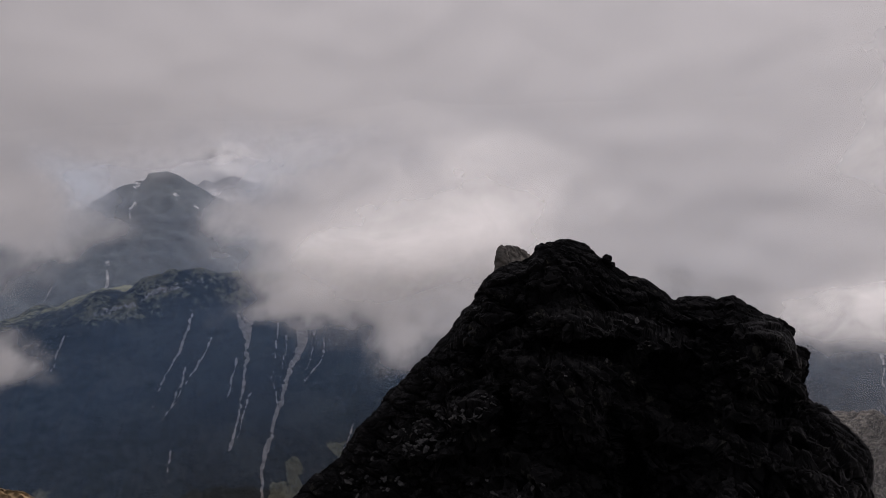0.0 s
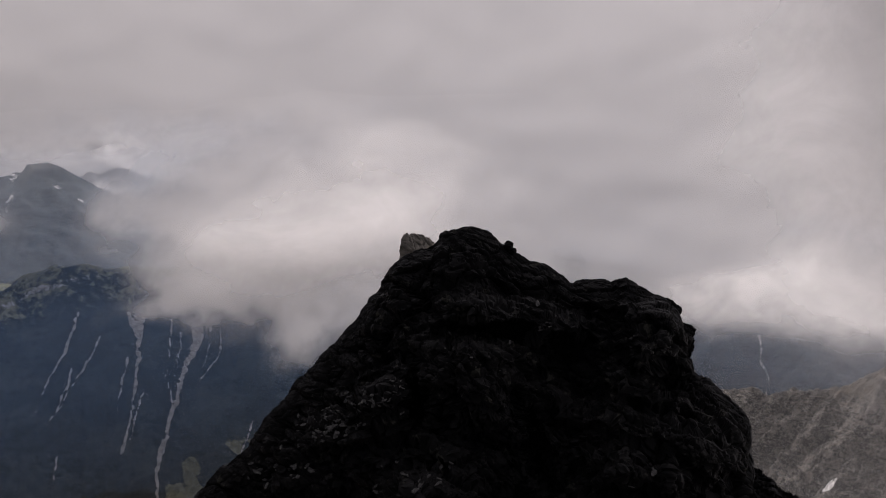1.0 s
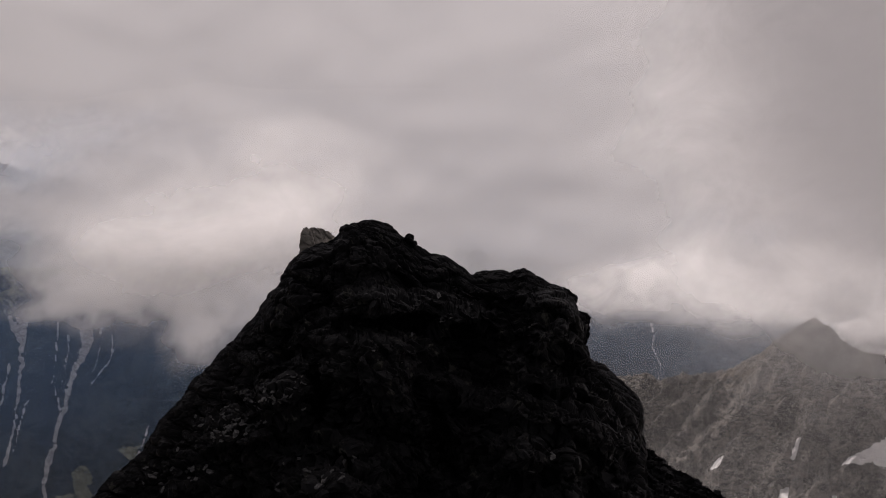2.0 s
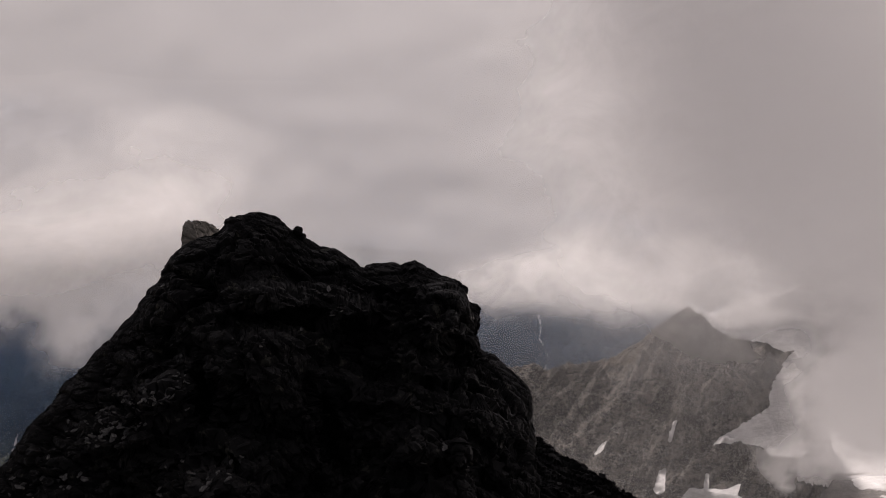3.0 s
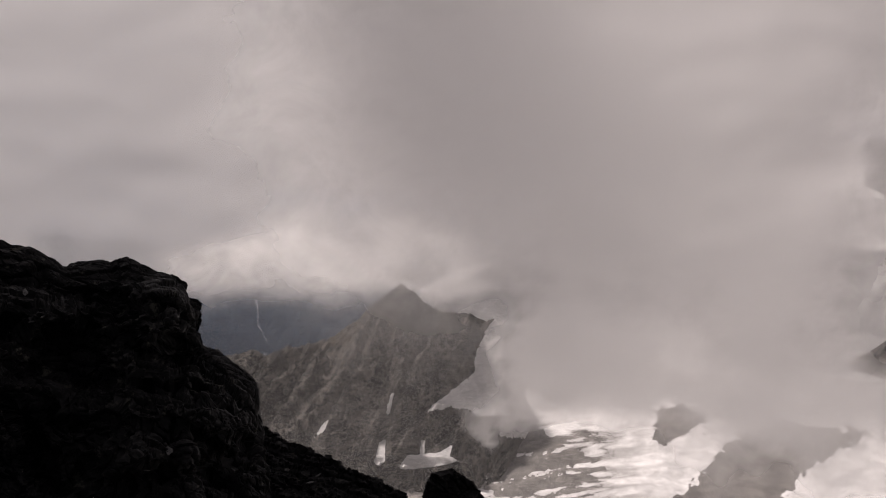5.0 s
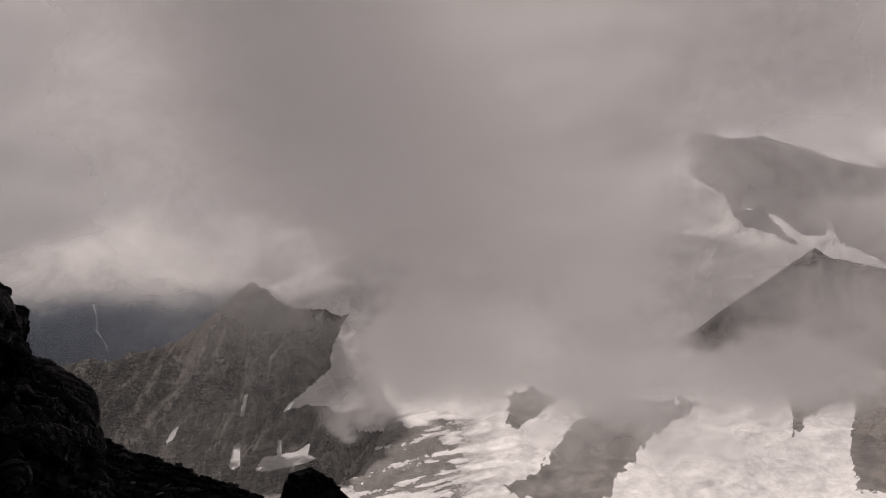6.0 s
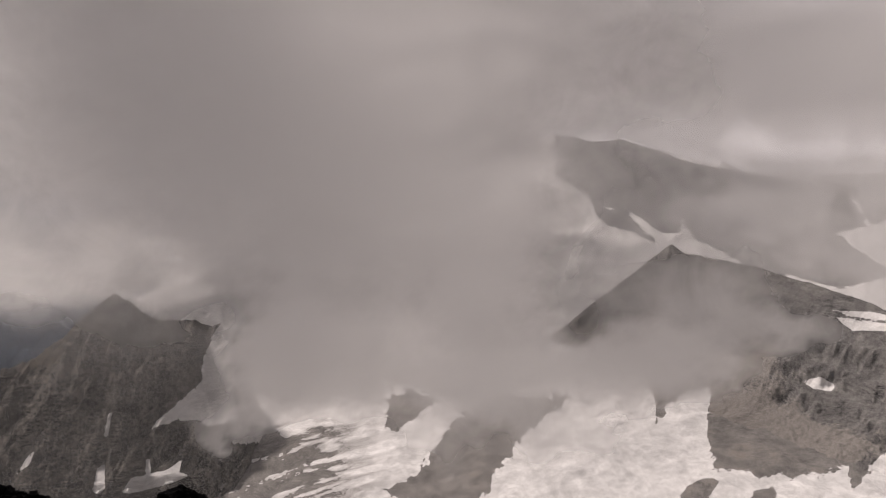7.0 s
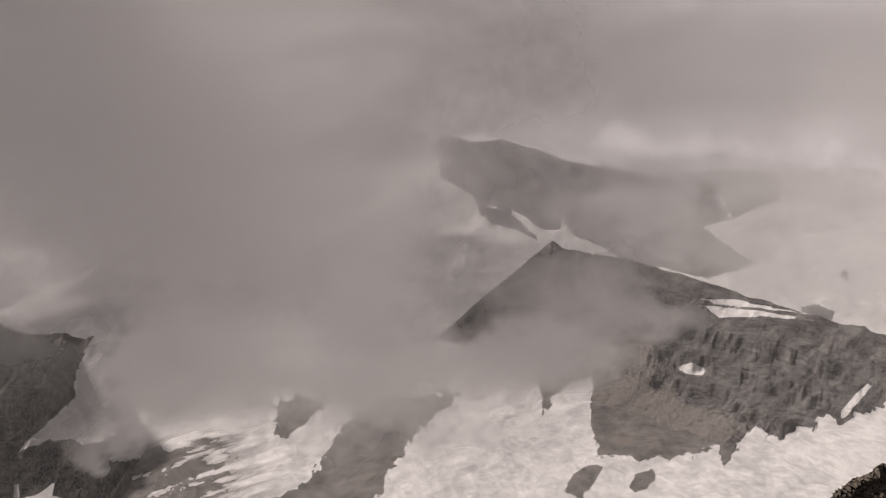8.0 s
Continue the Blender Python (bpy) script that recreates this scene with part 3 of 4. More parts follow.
def build_snow_mountain():
    na, nr = 520, 190
    A, R, x, y = polar(60, 118, na, 1500, 2700, nr)
    line = crest([(56, 2300, -6), (66, 2300, -4), (71.9, 2300, -1.9), (77.3, 2300, -2.2), (81, 2280, -3.3), (88.9, 2280, -3.7), (92.6, 2280, -3.1), (101.6, 2300, -2.3), (112, 2300, -2.2), (122, 2300, -2.2)])
    z = ridge(x + 15 * fbm(P(x, y, 150), 3, 121), y + 15 * fbm(P(x, y, 150), 3, 123), line, 0.46, 0.4)
    z += (26 - 16 * smooth(A, 88, 93)) * fbm(P(x, y, 260), 6, 125, ridged=True) - 8
    e = np.degrees(np.arctan2(z, R))
    snow = 0.85 + 0.4 * fbm(P(x, y, 150), 5, 127)
    for pts in ([(71.5, -1.5), (76.8, -1.6), (80.6, -3.3), (81, -8.4), (79.7, -8.4), (77.2, -7), (77.3, -7.4), (79.9, -9.5), (78.6, -8.8), (75.9, -8.2), (75, -7.5), (74.3, -6.1), (73.3, -5.7), (71.9, -5.1)],
                [(79.8, -3.2), (89, -4.2), (91.7, -5.2), (92.6, -6.7), (90.8, -7.3), (92.4, -8.3), (94.6, -9.5), (91.5, -10.9), (86.3, -10.3), (81.9, -8.6), (80.8, -7.2)],
                [(88.7, -3.3), (95.2, -3.3), (95.7, -5.1), (94.3, -5.6), (92.9, -6.6), (91.9, -5.2), (89.8, -4.8)], [(97.8, -12.1), (98.5, -11.7), (99.8, -12.1), (99.7, -12.7), (97.9, -12.8)],
                [(99.8, -9.6), (100, -9.1), (100.4, -9.4), (100.3, -9.9)]):
        snow = np.minimum(snow, 0.5 - 1.7 * region(A, e, pts, 0.3))
    streak = fbm(np.stack([(e + 0.55 * A) * 0.9, A * 0.12, A * 0], 1), 4, 129, ridged=True)
    broken = fbm(np.stack([A, e * 1.5, A * 0], 1) * 0.7, 4, 133)
    snow = np.maximum(snow, np.where(A < 91, 0.05 + 0.55 * smooth(streak + 0.8 * broken, 0.75, 1.25), -1))
    sheet("snow_mountain", A, R, x, y, z, na, nr, MAT_GREY, {"snow": snow, "scree": A * 0, "green": A * 0},
          "high glaciated mountain, white snowfields broken by grey rock", "mountain")


build_mountainside()
build_back_peak()
build_snow_peak()
build_spur()
build_mid_mountain()
build_pyramid()
build_snow_mountain()


# ---------- the near rock ----------
def hull(bm, points):
    vs = [bm.verts.new(p) for p in points]
    got = bmesh.ops.convex_hull(bm, input=vs)
    dead = [g for g in got["geom_interior"] if isinstance(g, bmesh.types.BMVert)]
    bmesh.ops.delete(bm, geom=list(set(dead)), context="VERTS")


def rock_mass(name, points, voxel, mat, relief, k=0, parent=None, label="", category=""):
    """Rock out of a hull, broken up into faces, ledges and cracks."""
    bm = bmesh.new()
    hull(bm, [place(*p) for p in points])
    raw = bpy.data.meshes.new("raw")
    bm.to_mesh(raw)
    bm.free()
    tmp = new("raw", raw)
    mod = tmp.modifiers.new("fuse", "REMESH")
    mod.mode, mod.voxel_size, mod.use_smooth_shade = "VOXEL", voxel, False
    me = bpy.data.meshes.new_from_object(tmp.evaluated_get(bpy.context.evaluated_depsgraph_get()))
    bpy.data.objects.remove(tmp)
    me.name = name
    n = len(me.vertices)
    co, no = np.empty(n * 3, np.float32), np.empty(n * 3, np.float32)
    me.vertices.foreach_get("co", co)
    me.vertex_normals.foreach_get("vector", no)
    co, no = co.reshape(-1, 3).astype(float), no.reshape(-1, 3).astype(float)
    turn = np.array(Euler((0.8, -0.75, 0.5)).to_matrix())
    warp = np.stack([fbm(co / 3.0 + j * 9.1, 3, k + 60 + j) for j in range(3)], 1)
    out = np.zeros(n)
    for size, amount in relief:
        p = ((co + warp * size * 0.3) @ turn.T) / size / np.array([1.6, 1.0, 0.5])
        lev, gap = facets(p, k + int(size * 13))
        out += amount * (lev - 0.3) - 0.45 * amount * smooth(gap, 0.12, 0.0)
    out += relief[0][1] * 0.6 * fbm(co / (relief[0][0] * 1.6), 3, k + 70)
    out += relief[-1][1] * 0.4 * fbm(co / relief[-1][0] * 2.2, 3, k + 80)
    co += no * out[:, None]
    me.vertices.foreach_set("co", co.astype(np.float32).ravel())
    me.update()
    me.polygons.foreach_set("use_smooth", np.zeros(len(me.polygons), bool))
    me.materials.clear()
    me.materials.append(mat)
    ob = new(name, me)
    if parent is not None:
        ob.parent = parent
    return tagged(ob, label, category)


crag = tagged(new("rock_crag"), "schist crag, layered and broken, shade black put into its rock colour", "rock crag")
SKYLINE = np.array([(-18, -32), (-12.07, -24.5), (-10.74, -23.5), (-8.31, -22.0), (-6.48, -19.9), (-5.83, -19.5), (-4.25, -17.8), (-2.94, -17.0), (-1.81, -15.6), (-1.16, -15.2), (0.59, -13.6), (1.57, -12.2),
                    (2.78, -10.9), (3.9, -9.6), (4.91, -9.05), (6.36, -8.65), (6.99, -7.85), (8.01, -7.48), (9.03, -7.45), (10.03, -7.7), (11.02, -8.2), (11.65, -8.75), (12.44, -9.3), (13.38, -9.8), (14.56, -10.1),
                    (16.11, -11.1), (16.61, -11.6), (17.45, -11.3), (18.77, -11.35), (19.51, -11.55), (19.9, -11.25), (20.5, -11.1), (21.53, -11.65), (22.79, -12.3), (23.86, -12.8), (24.3, -13.4), (24.7, -15.0),
                    (25.16, -17.2), (26.08, -18.0), (27.12, -18.8), (27.99, -19.55), (28.84, -20.15), (29.3, -20.7), (29.45, -22.2), (29.6, -26.0), (30.2, -38.0)])


def swell(A, e, a, v, wa, wv, lean=0.0):
    """A rounded bulge: 1 at its middle, 0 outside."""
    u, w = (A - a - lean * (e - v)) / wa, (e - v) / wv
    return smooth(np.sqrt(u * u + w * w), 1.0, 0.35)


def crag_relief(co, no, keep, cell, k, relief):
    """Breaks a face up into tilted beds, blocks and cracks; keep lessens the large ones, wide cells the small ones."""
    turn = np.array(Euler((0.75, -0.55, 0.35)).to_matrix())
    warp = np.stack([fbm(co / 2.6 + j * 9.1, 3, k + 60 + j) for j in range(3)], 1)
    out = np.zeros(len(co))
    for size, amount in relief:
        p = ((co + warp * size * 0.35) @ turn.T) / size / np.array([1.5, 1.1, 0.6] if size > 0.4 else [1.25, 1.0, 0.8])
        lev, gap = facets(p, k + int(size * 13), 0.5)
        out += amount * (keep if size > 0.4 else 0.5 + 0.5 * keep) * np.clip(size / (5.0 * cell), 0, 1) ** 1.5 * (lev - 0.5 * smooth(gap, 0.10, 0.0))
    out += 0.02 * fbm(co / 0.16, 3, k + 80)
    return co + no * out[:, None]


def build_crag_face():
    """The whole crag: its face towards the summit, its broken skyline, and its far side down to the ground."""
    na, nf, nb = 800, 440, 40
    az = np.interp(np.linspace(0, 1, na), (0, 0.68, 0.9, 1), (-17, 24, 28.9, 30.1))      # closer where the flank turns away
    top = np.interp(az, SKYLINE[:, 0], SKYLINE[:, 1])
    far = np.interp(az, (-17, 12, 18, 23, 30), (33, 32.6, 31, 30, 29.4))
    s = np.linspace(0, 1, nf) ** 1.12
    A = np.repeat(az, nf)
    T, R0, S = np.repeat(top, nf), np.repeat(far, nf), np.tile(s, na)
    e = T + (-43 - T) * S
    D = T - e
    q = np.stack([A / 5, e / 5, A * 0], 1)
    wob = fbm(q, 4, 301)
    a_, e_ = A + 1.1 * fbm(q * 1.3 + 3, 4, 305), e + 0.9 * fbm(q * 1.3 + 8, 4, 309)
    R = R0 - 9.8 * (1 - np.exp(-D / 13)) + 1.0 * wob * smooth(D, 0.3, 4)
    # benches and the steps under them
    step = (e_ + 0.22 * A) / 2.9
    R += 0.4 * smooth(D, 0.6, 3) * (smooth(step - np.floor(step), 0.0, 0.72) - smooth(step - np.floor(step), 0.72, 1.0) - 0.25)
    # the brow, the hollow under it, the buttress below, the gully beside it and the ribs
    R -= 1.3 * swell(a_, e_, 9.5, -13.6, 5.2, 1.5, 0.6) + 1.9 * swell(a_, e_, 9.8, -18.6, 5.2, 4.2)
    R += 1.5 * swell(a_, e_, 10.5, -15.0, 4.8, 0.9, 0.4) + 1.7 * swell(a_, e_, 4.4, -20.4, 1.3, 3.6, 0.1) + 1.5 * swell(a_, e_, 17.0, -18.3, 2.4, 3.6, -0.2)
    R -= 1.2 * swell(a_, e_, 15.2, -14.9, 3.0, 1.2, 1.2) + 1.5 * swell(a_, e_, 0.0, -21.0, 4.5, 3.0, 0.9) + 1.7 * swell(a_, e_, 22.5, -15.0, 3.0, 3.2) + 1.6 * swell(a_, e_, 5.5, -26.5, 5.5, 2.2)
    R += 1.8 * swell(a_, e_, 23.8, -18.4, 2.0, 1.3, -0.5) + 1.4 * swell(a_, e_, 13.6, -23.0, 1.2, 4.0, -0.25)
    R -= 1.6 * swell(a_, e_, 26.6, -22.5, 2.6, 3.2) + 1.0 * swell(a_, e_, 19.5, -25.0, 3.2, 2.0, -0.6)
    front = np.stack([R * np.sin(np.radians(A)), R * np.cos(np.radians(A)), R * np.tan(np.radians(e))], 1).reshape(na, nf, 3)
    # the far side falls off from the skyline
    b = np.linspace(1, 0, nb + 1)[:-1] ** 1.6
    Rb = far[:, None] + 24 * b[None, :]
    zb = (far * np.tan(np.radians(top)))[:, None] - 1.05 * (Rb - far[:, None]) * (0.55 + 0.45 * b)
    az_ = np.radians(az)[:, None]
    back = np.stack([Rb * np.sin(az_), Rb * np.cos(az_), zb], 2)
    grid = np.concatenate([back, front], 1)
    nr = nb + nf
    du, dv = np.gradient(grid, axis=0), np.gradient(grid, axis=1)
    no = np.cross(dv, du)
    no /= np.linalg.norm(no, axis=2, keepdims=True) + 1e-9
    if (no[:, nb + 60, 1]).mean() > 0:
        no = -no
    co, no = grid.reshape(-1, 3), no.reshape(-1, 3)
    keep = np.concatenate([np.full((na, nb), 0.3), (0.22 + 0.78 * smooth(D, 0.2, 2.2)).reshape(na, nf)], 1).ravel()
    co = crag_relief(co, no, keep, np.linalg.norm(dv, axis=2).ravel(), 3, ((2.8, 0.5), (1.2, 0.34), (0.55, 0.17), (0.26, 0.075)))
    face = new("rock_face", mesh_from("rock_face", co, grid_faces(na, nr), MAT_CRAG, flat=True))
    face.parent = crag


build_crag_face()
BLOCKS = {
    "knob": [(11.5, 32.4, -8.6), (12.0, 32.4, -8.25), (12.35, 32.4, -8.5), (12.5, 32.4, -9.1), (11.5, 33.0, -9.6), (12.5, 31.9, -9.6)],
    "beak": [(23.4, 30.2, -12.5), (24.65, 30.1, -13.15), (24.5, 29.8, -13.7), (23.2, 29.4, -14.4), (22.6, 30.5, -14.4), (24.0, 31.5, -14.2)],
    "overhang": [(23.6, 30.2, -13.6), (25.0, 29.9, -14.2), (25.5, 29.8, -14.7), (25.3, 29.7, -15.3), (25.5, 29.7, -16.0), (25.1, 29.5, -17.3), (23.2, 29.4, -15.2), (23.4, 29.0, -17.8), (23.5, 31, -17.5)],
    "tooth": [(20.1, 30.6, -11.05), (20.55, 30.6, -10.95), (21.5, 30.4, -11.6), (20.0, 30.1, -12.1), (21.2, 30.0, -12.3), (20.6, 31.2, -12.2)],
}
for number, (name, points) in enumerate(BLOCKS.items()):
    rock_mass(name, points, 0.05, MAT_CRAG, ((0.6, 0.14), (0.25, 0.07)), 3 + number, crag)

# slope and outcrop share the crag's shade-darkened colour
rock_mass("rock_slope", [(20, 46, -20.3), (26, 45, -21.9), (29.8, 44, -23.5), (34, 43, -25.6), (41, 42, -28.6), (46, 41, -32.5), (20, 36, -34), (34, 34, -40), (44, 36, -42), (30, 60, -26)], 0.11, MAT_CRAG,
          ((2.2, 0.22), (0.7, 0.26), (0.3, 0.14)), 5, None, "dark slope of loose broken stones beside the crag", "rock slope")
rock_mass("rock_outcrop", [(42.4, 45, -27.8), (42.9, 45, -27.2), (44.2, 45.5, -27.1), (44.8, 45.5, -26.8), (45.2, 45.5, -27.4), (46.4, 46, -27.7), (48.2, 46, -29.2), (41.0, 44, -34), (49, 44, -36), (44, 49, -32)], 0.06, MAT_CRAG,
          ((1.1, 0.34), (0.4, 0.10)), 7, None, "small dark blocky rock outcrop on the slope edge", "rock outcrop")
rock_mass("rock_pinnacle", [(3.98, 36, -8.0), (4.2, 36, -7.75), (5.2, 36.3, -7.72), (5.5, 36.3, -7.65), (5.75, 36.3, -7.85), (6.5, 36.6, -8.4), (3.75, 36, -9.4), (3.4, 37, -12), (7.5, 38, -13), (5.5, 35.4, -12)], 0.05, MAT_PALE,
          ((1.2, 0.10), (0.4, 0.06)), 9, None, "rock block leaning behind the crag, sunlight put into its pale colour", "rock")
rock_mass("snow_outcrop", [(100.6, 420, -24.0), (102, 420, -22.4), (104, 425, -20.6), (108, 430, -19.4), (112, 430, -19), (101, 400, -34), (112, 400, -34), (106, 480, -30)], 1.0, MAT_OUTCROP,
          ((14, 3.5), (5, 1.8), (2.2, 0.8)), 11, None, "dark layered rock outcrop standing out of the snow", "rock outcrop")
rock_mass("grassy_knoll", [(-40, 150, -18), (-31.4, 150, -20.4), (-28.2, 150, -22.2), (-26, 150, -26), (-40, 130, -36), (-26, 130, -36), (-34, 180, -28)], 0.6, MAT_OCHRE,
          ((6, 0.8), (2, 0.4)), 13, None, "sunlit ochre grassy knoll below the summit", "knoll")


# ---------- loose slabs on the crag ----------
def slab_mesh(k):
    """A flat, broken slab of schist, about a metre long."""
    rng = random.Random(k)
    bm = bmesh.new()
    pts = []
    for i in range(rng.choice((5, 6, 7))):
        a = i * 6.28 / 6 + rng.uniform(-0.4, 0.4)
        r = rng.uniform(0.32, 0.56)
        for h in (-1, 1):
            pts.append((r * math.cos(a) * 1.15 + rng.uniform(-0.05, 0.05), r * math.sin(a) * 0.62 + rng.uniform(-0.04, 0.04), h * rng.uniform(0.03, 0.09)))
    hull(bm, pts)
    bmesh.ops.bevel(bm, geom=list(bm.edges), offset=0.02, segments=1, affect="EDGES")
    me = bpy.data.meshes.new("stone")
    bm.to_mesh(me)
    bm.free()
    return me


def scatter_slabs():
    rng = random.Random(5)
    shapes = []
    for k in range(7):
        for mat in (MAT_CRAG, MAT_STONE):
            me = slab_mesh(k)
            me.materials.append(mat)
            shapes.append(me)
    depsgraph = bpy.context.evaluated_depsgraph_get()
    # compass angle, height angle, spread of both, count, share of pale slabs (sky glint in their colour), size
    for az, el, wa, we, count, pale, size in ((-1.8, -21.4, 2.2, 0.8, 130, 0.75, 0.3), (1.2, -20.0, 1.8, 0.7, 90, 0.75, 0.3), (3.2, -18.6, 0.9, 0.8, 26, 0.5, 0.3), (-6.5, -24.2, 2.6, 1.0, 36, 0.5, 0.4), (4.5, -25.3, 3.0, 0.8, 44, 0.45, 0.4),
                                              (14.6, -15.2, 2.2, 0.7, 34, 0.45, 0.34), (9.5, -17.0, 2.6, 1.6, 24, 0.3, 0.22), (13.0, -14.5, 9.0, 4.0, 36, 0.1, 0.3), (20.5, -25.2, 2.4, 1.3, 26, 0.15, 0.45), (33.5, -27.5, 4.5, 1.8, 60, 0.1, 0.5)):
        for _ in range(count):
            a, e = rng.gauss(az, wa * 0.55), rng.gauss(el, we * 0.6)
            hit, at, normal, _i, ob, _m = scene.ray_cast(depsgraph, (0, 0, 0), way(a, e), distance=60)
            if not hit or normal.z < 0.15:
                continue
            mesh = shapes[2 * rng.randrange(7) + (rng.random() < pale)]
            st = new("stone", mesh)
            big_ = size * rng.uniform(0.3, 1.1)
            turn = Vector((normal.x * 0.5, normal.y * 0.5, normal.z + 0.35)).to_track_quat("Z", "Y").to_matrix().to_4x4()
            m = Matrix.Translation(at + normal * 0.03 * big_) @ turn @ pose(0, 0, 0, rng.uniform(-18, 18), rng.uniform(-18, 18), rng.uniform(0, 360)) @ Matrix.Scale(big_, 4)
            st.parent = crag if ob.parent is crag else ob
            st.matrix_world = m


# ---------- mist ----------
def mist_material(name, scale, wisp, tint, behind=0.5):
    """Thin cloud: white droplets that scatter light to both sides; the mesh's own layer says how thick it hangs."""
    m, N = material(name)
    ob = N.add("ShaderNodeTexCoord").outputs["Object"]
    t = N.add("ShaderNodeAttribute", attribute_name="thick").outputs["Fac"]
    n1 = N.noise(ob, 1.0 / scale, 8, 0.55, 0.6)
    n2 = N.noise(ob, 0.3 / scale, 3, 0.5, 0.3)
    n = N.math("SUBTRACT", N.math("ADD", N.math("MULTIPLY", n1, 0.6), N.math("MULTIPLY", n2, 0.4)), 0.5)
    edge = N.math("MULTIPLY", N.math("MULTIPLY", t, N.math("POWER", N.math("SUBTRACT", 1.0, t), 2.0)), 6.0 * wisp)
    edge = N.math("MULTIPLY", edge, N.ramp(t, 0.0, 0.6))
    a = N.math("ADD", t, N.math("MULTIPLY", n, edge), clamp=True)
    a = N.math("MULTIPLY", a, N.math("SUBTRACT", 1.25, N.math("MULTIPLY", N.math("MULTIPLY", a, a), 0.25)))
    d = N.add("ShaderNodeBsdfDiffuse", {"Color": rgb(*tint)})
    s_ = N.add("ShaderNodeBsdfTranslucent", {"Color": rgb(*tint)})
    s2 = N.add("ShaderNodeMixShader", {0: behind, 1: d.outputs[0], 2: s_.outputs[0]})
    tr = N.add("ShaderNodeBsdfTransparent")
    out = N.add("ShaderNodeMixShader", {0: a, 1: tr.outputs[0], 2: s2.outputs[0]})
    N.add("ShaderNodeOutputMaterial", {"Surface": out.outputs[0]})
    return m


def mist_layer(name, d, az0, az1, puffs, base=0.0, top=None, scale=150, wisp=2.2, k=0, tint=(0.92, 0.91, 0.90), label="", sway=0.006, ends=6, top_az=None, lean=0.0, fade=(15, 9), holes=(), behind=0.5, veils=()):
    """A billowing curtain of cloud at that distance. puffs: compass angle, height angle, half widths, thickness.
    top: height angles between which the cloud closes over. veils: puffs with a calmer edge; holes: gaps."""
    na, ne = int((az1 - az0) * 3), 150
    A, E = [q.ravel() for q in np.meshgrid(np.linspace(az0, az1, na), np.linspace(-33, 16, ne), indexing="ij")]
    q = np.stack([A, E * 1.5, A * 0 + k], 1)
    wa, we = 4.2 * fbm(q / 8, 6, 140 + k, 0.55), 2.8 * fbm(q / 7 + 31, 6, 150 + k, 0.55)
    clear = 1.0 - base
    for a, el, w, h, thick in puffs:
        r = np.sqrt(((A + wa - a) / w) ** 2 + ((E + we - el) / h) ** 2)
        clear = clear * (1 - thick * smooth(r, 1.3, 0.25))
    for a, el, w, h, thick in veils:
        r = np.sqrt(((A + 0.3 * wa - a) / w) ** 2 + ((E + 0.3 * we - el) / h) ** 2)
        clear = clear * (1 - thick * smooth(r, 1.3, 0.2))
    for a, el, w, h, gap in holes:
        r = np.sqrt(((A + 0.25 * wa - a) / w) ** 2 + ((E + 0.25 * we - el) / h) ** 2)
        clear = 1 - (1 - clear) * (1 - gap * smooth(r, 1.3, 0.25))
    if top:
        clear = clear * (1 - smooth(E + 0.8 * we, *top) * (smooth(A + wa, *top_az[:2]) * smooth(A + wa, *top_az[2:]) if top_az else 1.0))
    thick = (1 - clear) * smooth(E, *fade) * smooth(A, az0, az0 + ends) * smooth(A, az1, az1 - 4)
    R = d * (1 + sway * fbm(q / 14, 3, 160 + k) + lean * (E + 9) / 10)
    x, y, z = R * np.sin(np.radians(A)), R * np.cos(np.radians(A)), R * np.tan(np.radians(E))
    me = mesh_from(name, np.stack([x, y, z], 1), grid_faces(na, ne), mist_material(name, scale, wisp, tint, behind), {"thick": thick})
    return tagged(new(name, me), label, "mist", kind="stuff")


mist_layer("glacier_mist", 650, 12, 118, [
    (52, -1, 26, 17, 0.92), (59, -8, 14, 10, 0.8), (69, -18.3, 6, 4.2, 0.85), (75, -19.0, 5, 2.6, 0.8), (42.5, -13.2, 3.5, 1.8, 0.45), (49, -23.3, 3.2, 1.0, 0.4), (54, -11, 6, 5.0, 0.8),
    (83, -14.6, 6, 2.8, 0.5), (81.5, -11.5, 5.5, 2.8, 0.42), (80, -17.0, 4, 2.8, 0.75), (79, -19.6, 2.4, 1.8, 0.5), (88.0, -14.5, 3, 2, 0.4), (56.5, -18.8, 7.5, 3.8, 0.62), (52.6, -18.8, 4.2, 4.4, 0.75), (49.6, -20.0, 1.8, 3.2, 0.35), (59, -18.8, 7, 3.6, 0.62), (66, -20, 5, 3, 0.6),
    (53, -21.0, 5.5, 2.6, 0.35), (57, -22.2, 4, 2.2, 0.35), (74, -22.8, 5, 2.2, 0.3), (65, -23.8, 4.5, 2.6, 0.3), (70, -22.3, 4.5, 3, 0.45), (67, -13, 5.5, 6, 0.8), (66, -4, 6.5, 9, 0.6)], 0.09, (-1.5, 4), 60, 1.5, 1, ends=26,
    top_az=(86, 62, 24, 66), lean=0.045, behind=0.7, veils=[(51.4, -19.4, 2.9, 4.6, 0.85), (79.5, -17.5, 6, 2.6, 0.5), (66.5, -21.2, 5, 2.6, 0.5)], tint=(0.88, 0.872, 0.864), holes=[(46.6, -15.4, 2.8, 1.5, 0.75), (75.8, -8.6, 3.2, 3.6, 0.5)], label="drifting grey mist hanging over the glacier and ridges")
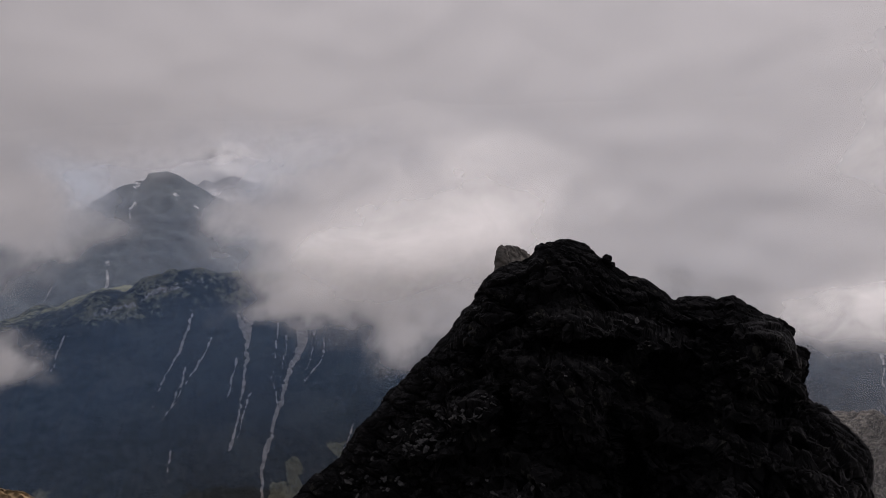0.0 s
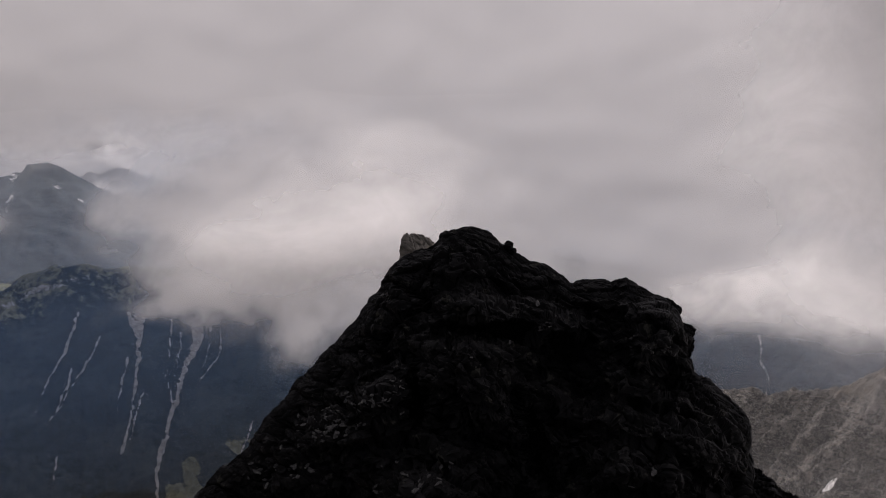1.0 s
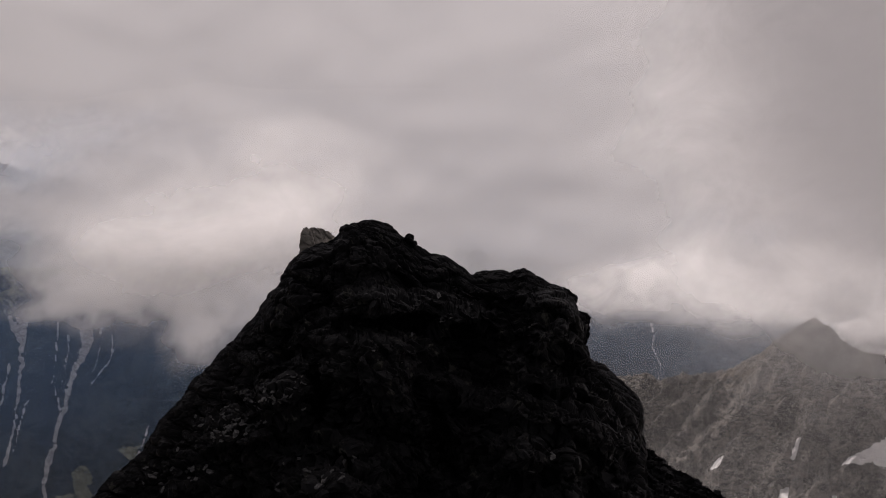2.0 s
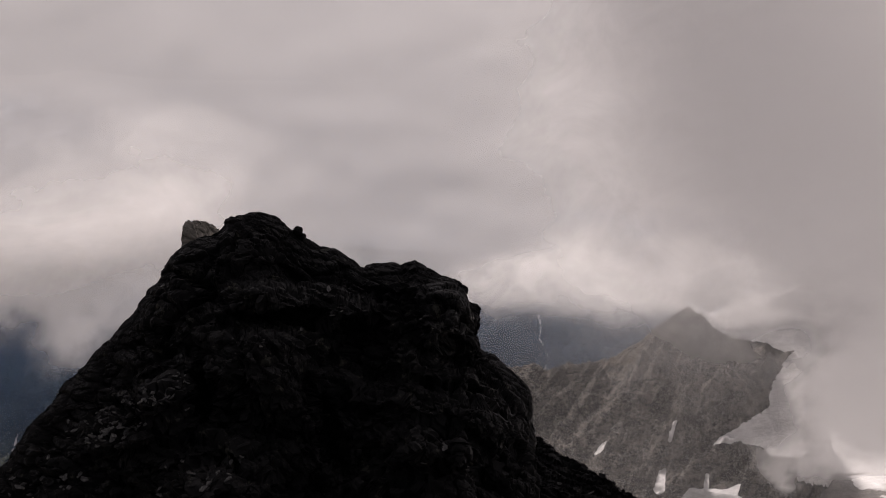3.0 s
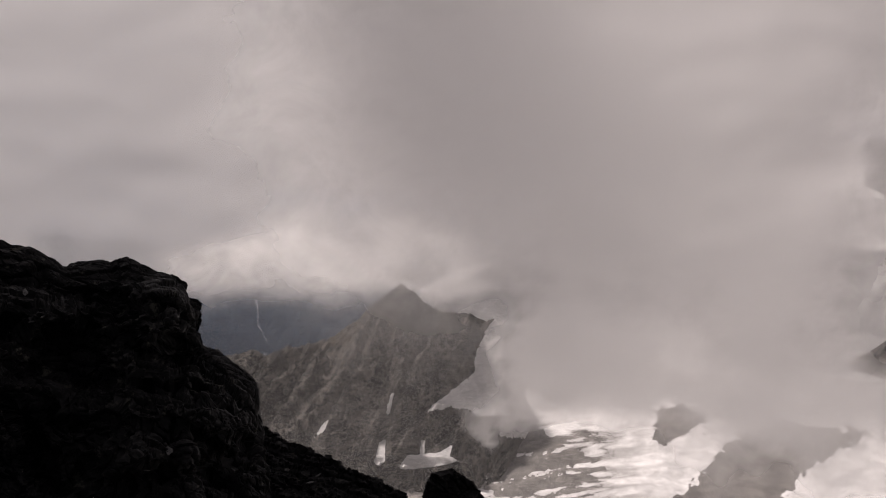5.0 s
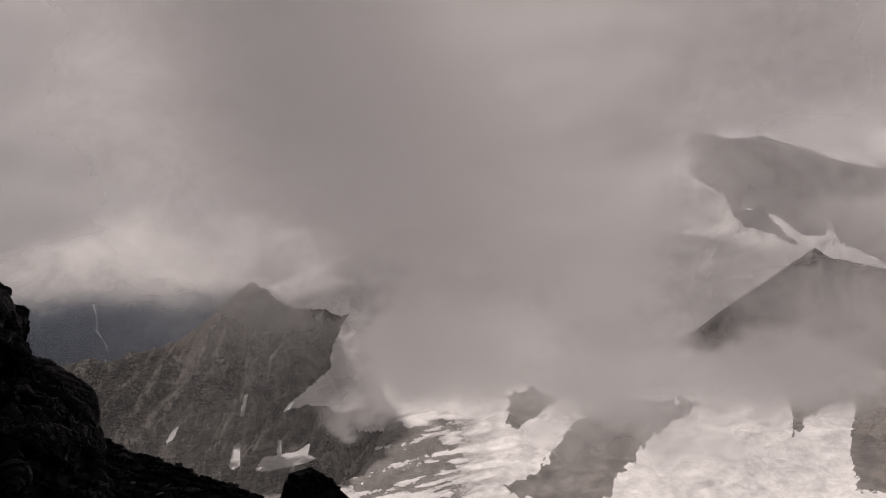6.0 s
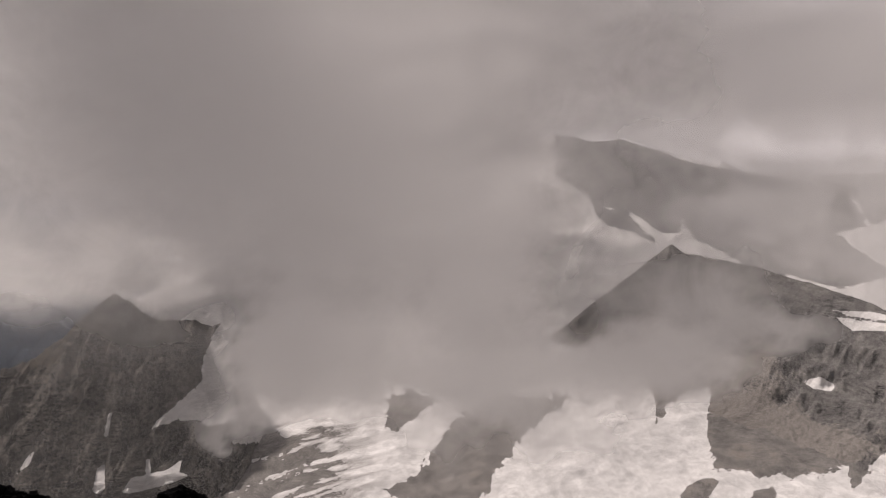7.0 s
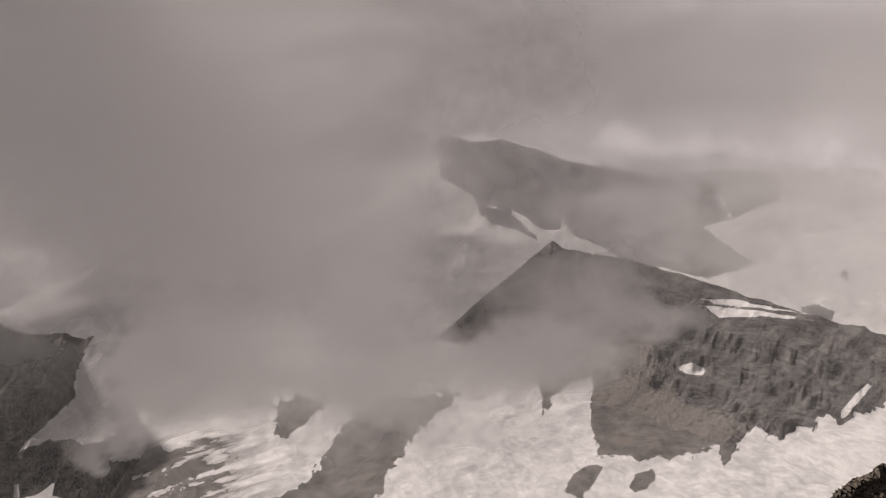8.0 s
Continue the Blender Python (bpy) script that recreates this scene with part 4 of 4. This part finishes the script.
mist_layer("bright_cloud", 1330, 16, 58, [(28.5, -12.8, 6, 2.2, 0.42), (34.0, -11.6, 6.5, 3.0, 0.42), (39.3, -11.6, 5, 2.8, 0.4), (43.4, -12.6, 3.6, 1.9, 0.5), (45.4, -13.4, 2.0, 1.2, 0.4)], 0.0, None, 75, 2.6, 6, lean=-0.12,
    holes=[(37.4, -10.2, 2.4, 0.7, 0.5), (46.8, -15.4, 2.4, 1.4, 0.9)], label="bright white cloud drifting behind the rocky spur")
mist_layer("valley_cloud", 1830, -48, 72, [
    (28, -3, 28, 10.5, 1.0), (31, -10.5, 15, 4.4, 0.85), (42, -8, 10, 4.2, 1.0), (-9.2, -7.4, 7.2, 6.0, 1.0), (-9.5, -11.2, 7.2, 2.2, 0.85), (-4, -7.5, 7, 6.4, 1.0), (3.0, -6, 11, 9.5, 1.0), (12, -6, 10, 9, 1.0), (-4.2, -13.6, 2.8, 3.4, 0.62), (-29.8, -2.5, 4.2, 5, 1.0),
    (-30.6, -13.3, 2.3, 2.2, 0.75), (-26.5, -5.4, 4.5, 1.7, 0.38), (60, -6, 15, 10, 1.0)], 0.03, (-2.5, 2.5), 150, 2.2, 2, lean=0.06, holes=[(39, -8.6, 4.5, 1.6, 0.5), (33, -7.6, 3, 1.2, 0.3)], tint=(0.83, 0.82, 0.815), label="white broken cloud lying over the valley")
# thin extra sheet, added to brighten the cloud where the sun glows through
mist_layer("sun_glow_sheet", 1500, -24, 18, [(0.5, -6.2, 11, 5.5, 0.34), (-6, -9.5, 8, 4.5, 0.26), (1, -8, 5, 3, 0.2)], 0.0, None, 190, 1.4, 9, lean=-0.12,
    label="thin white cloud sheet added for the sun glow beside the crag")
mist_layer("ridge_cloud", 1440, 54, 118, [
    (85.5, -6.4, 5.5, 2.6, 0.7), (91, -3.2, 12, 1.8, 0.7), (61, -6, 10, 10, 1.0), (97, -4.5, 6, 1.6, 0.5), (78, -1.2, 7, 2.2, 0.6), (99, -8, 9, 4.5, 0.5), (92, -8.5, 5, 2.5, 0.4)], 0.34, (-2.5, 2.5), 130, 2.4, 7, lean=0.06, ends=10, fade=(12, 5), holes=[(90, 5.5, 11, 5, 0.8)],
    label="pale cloud trailing along the high ridge")
# blue-grey tint paints distance haze into this cloud
mist_layer("far_cloud", 3000, -52, 60, [(-28, -2.4, 7, 3.4, 0.6), (-13, -4, 4, 3, 0.5), (20, -6, 22, 5, 0.8)], 0.17, (0.0, 2.2), 300, 2.0, 3, tint=(0.58, 0.63, 0.70), label="thin cloud drifting before the far peaks")
mist_layer("peak_cloud", 4020, -52, 40, [(-33, -1, 13.0, 4, 1.0), (-23.5, -1.6, 5, 2.2, 0.9), (-5, -2, 8.5, 4, 1.0)], 0.86, (0.2, 1.6), 350, 1.6, 4, holes=[(-15.6, -0.2, 2.6, 1.3, 0.95)], tint=(0.64, 0.64, 0.65), lean=0.06, label="cloud hiding the distant snow peak")
# one faint sheet coloured blue in place of light scattered by the air
mist_layer("valley_haze", 1950, -52, 60, [(-5, -20, 75, 22, 0.085)], 0.0, None, 600, 0.3, 5, tint=(0.19, 0.40, 0.80), label="blue-tinted sheet standing in for haze in the deep valley air")


def unseen_shade_deck():
    """Unseen cloud deck, added between the sun and the summit and glacier for shade."""
    n = 130
    x, y = [q.ravel() for q in np.meshgrid(np.linspace(-380, 1780, n), np.linspace(-260, 1780, n), indexing="ij")]
    z = 470 + 45 * fbm(np.stack([x / 260, y / 260, x * 0], 1), 4, 151)
    rift = fbm(np.stack([x / 330, y / 330, x * 0 + 5], 1), 4, 155)
    over_summit = smooth(np.hypot(x - 51, y - 420), 180, 110)
    xs, ys = x - 41, y - 392          # where the shade falls
    shade_az, shade_r = np.degrees(np.arctan2(xs, ys)), np.hypot(xs, ys)
    over_ice = (-0.06 + 0.4 * smooth(shade_r, 740, 980) + 0.44 * smooth(shade_r, 1250, 1500) - 0.8 * rift) * smooth(shade_az, 78, 62) * smooth(shade_az, 50, 59)
    # extra thickness here only dims the glacier mist below
    over_mist = (0.86 - 0.4 * rift) * smooth(shade_r, 480, 560) * smooth(shade_r, 840, 740) * smooth(shade_az, 68, 50) * smooth(shade_az, 29, 40)
    thick = np.clip(np.maximum(np.maximum(over_summit, over_ice), over_mist), 0, 1)
    edge = smooth(x, -380, -200) * smooth(x, 1780, 1600) * smooth(y, -260, -100) * smooth(y, 1780, 1600)
    me = mesh_from("unseen_shade_deck", np.stack([x, y, z], 1), grid_faces(n, n), mist_material("shade_deck_cloud", 150, 1.0, (0.9, 0.9, 0.9)), {"thick": thick * edge})
    tagged(new("unseen_shade_deck", me), "unseen cloud deck with rifts, added to shade summit, mist and glacier", "cloud", kind="stuff")


unseen_shade_deck()

scatter_slabs()
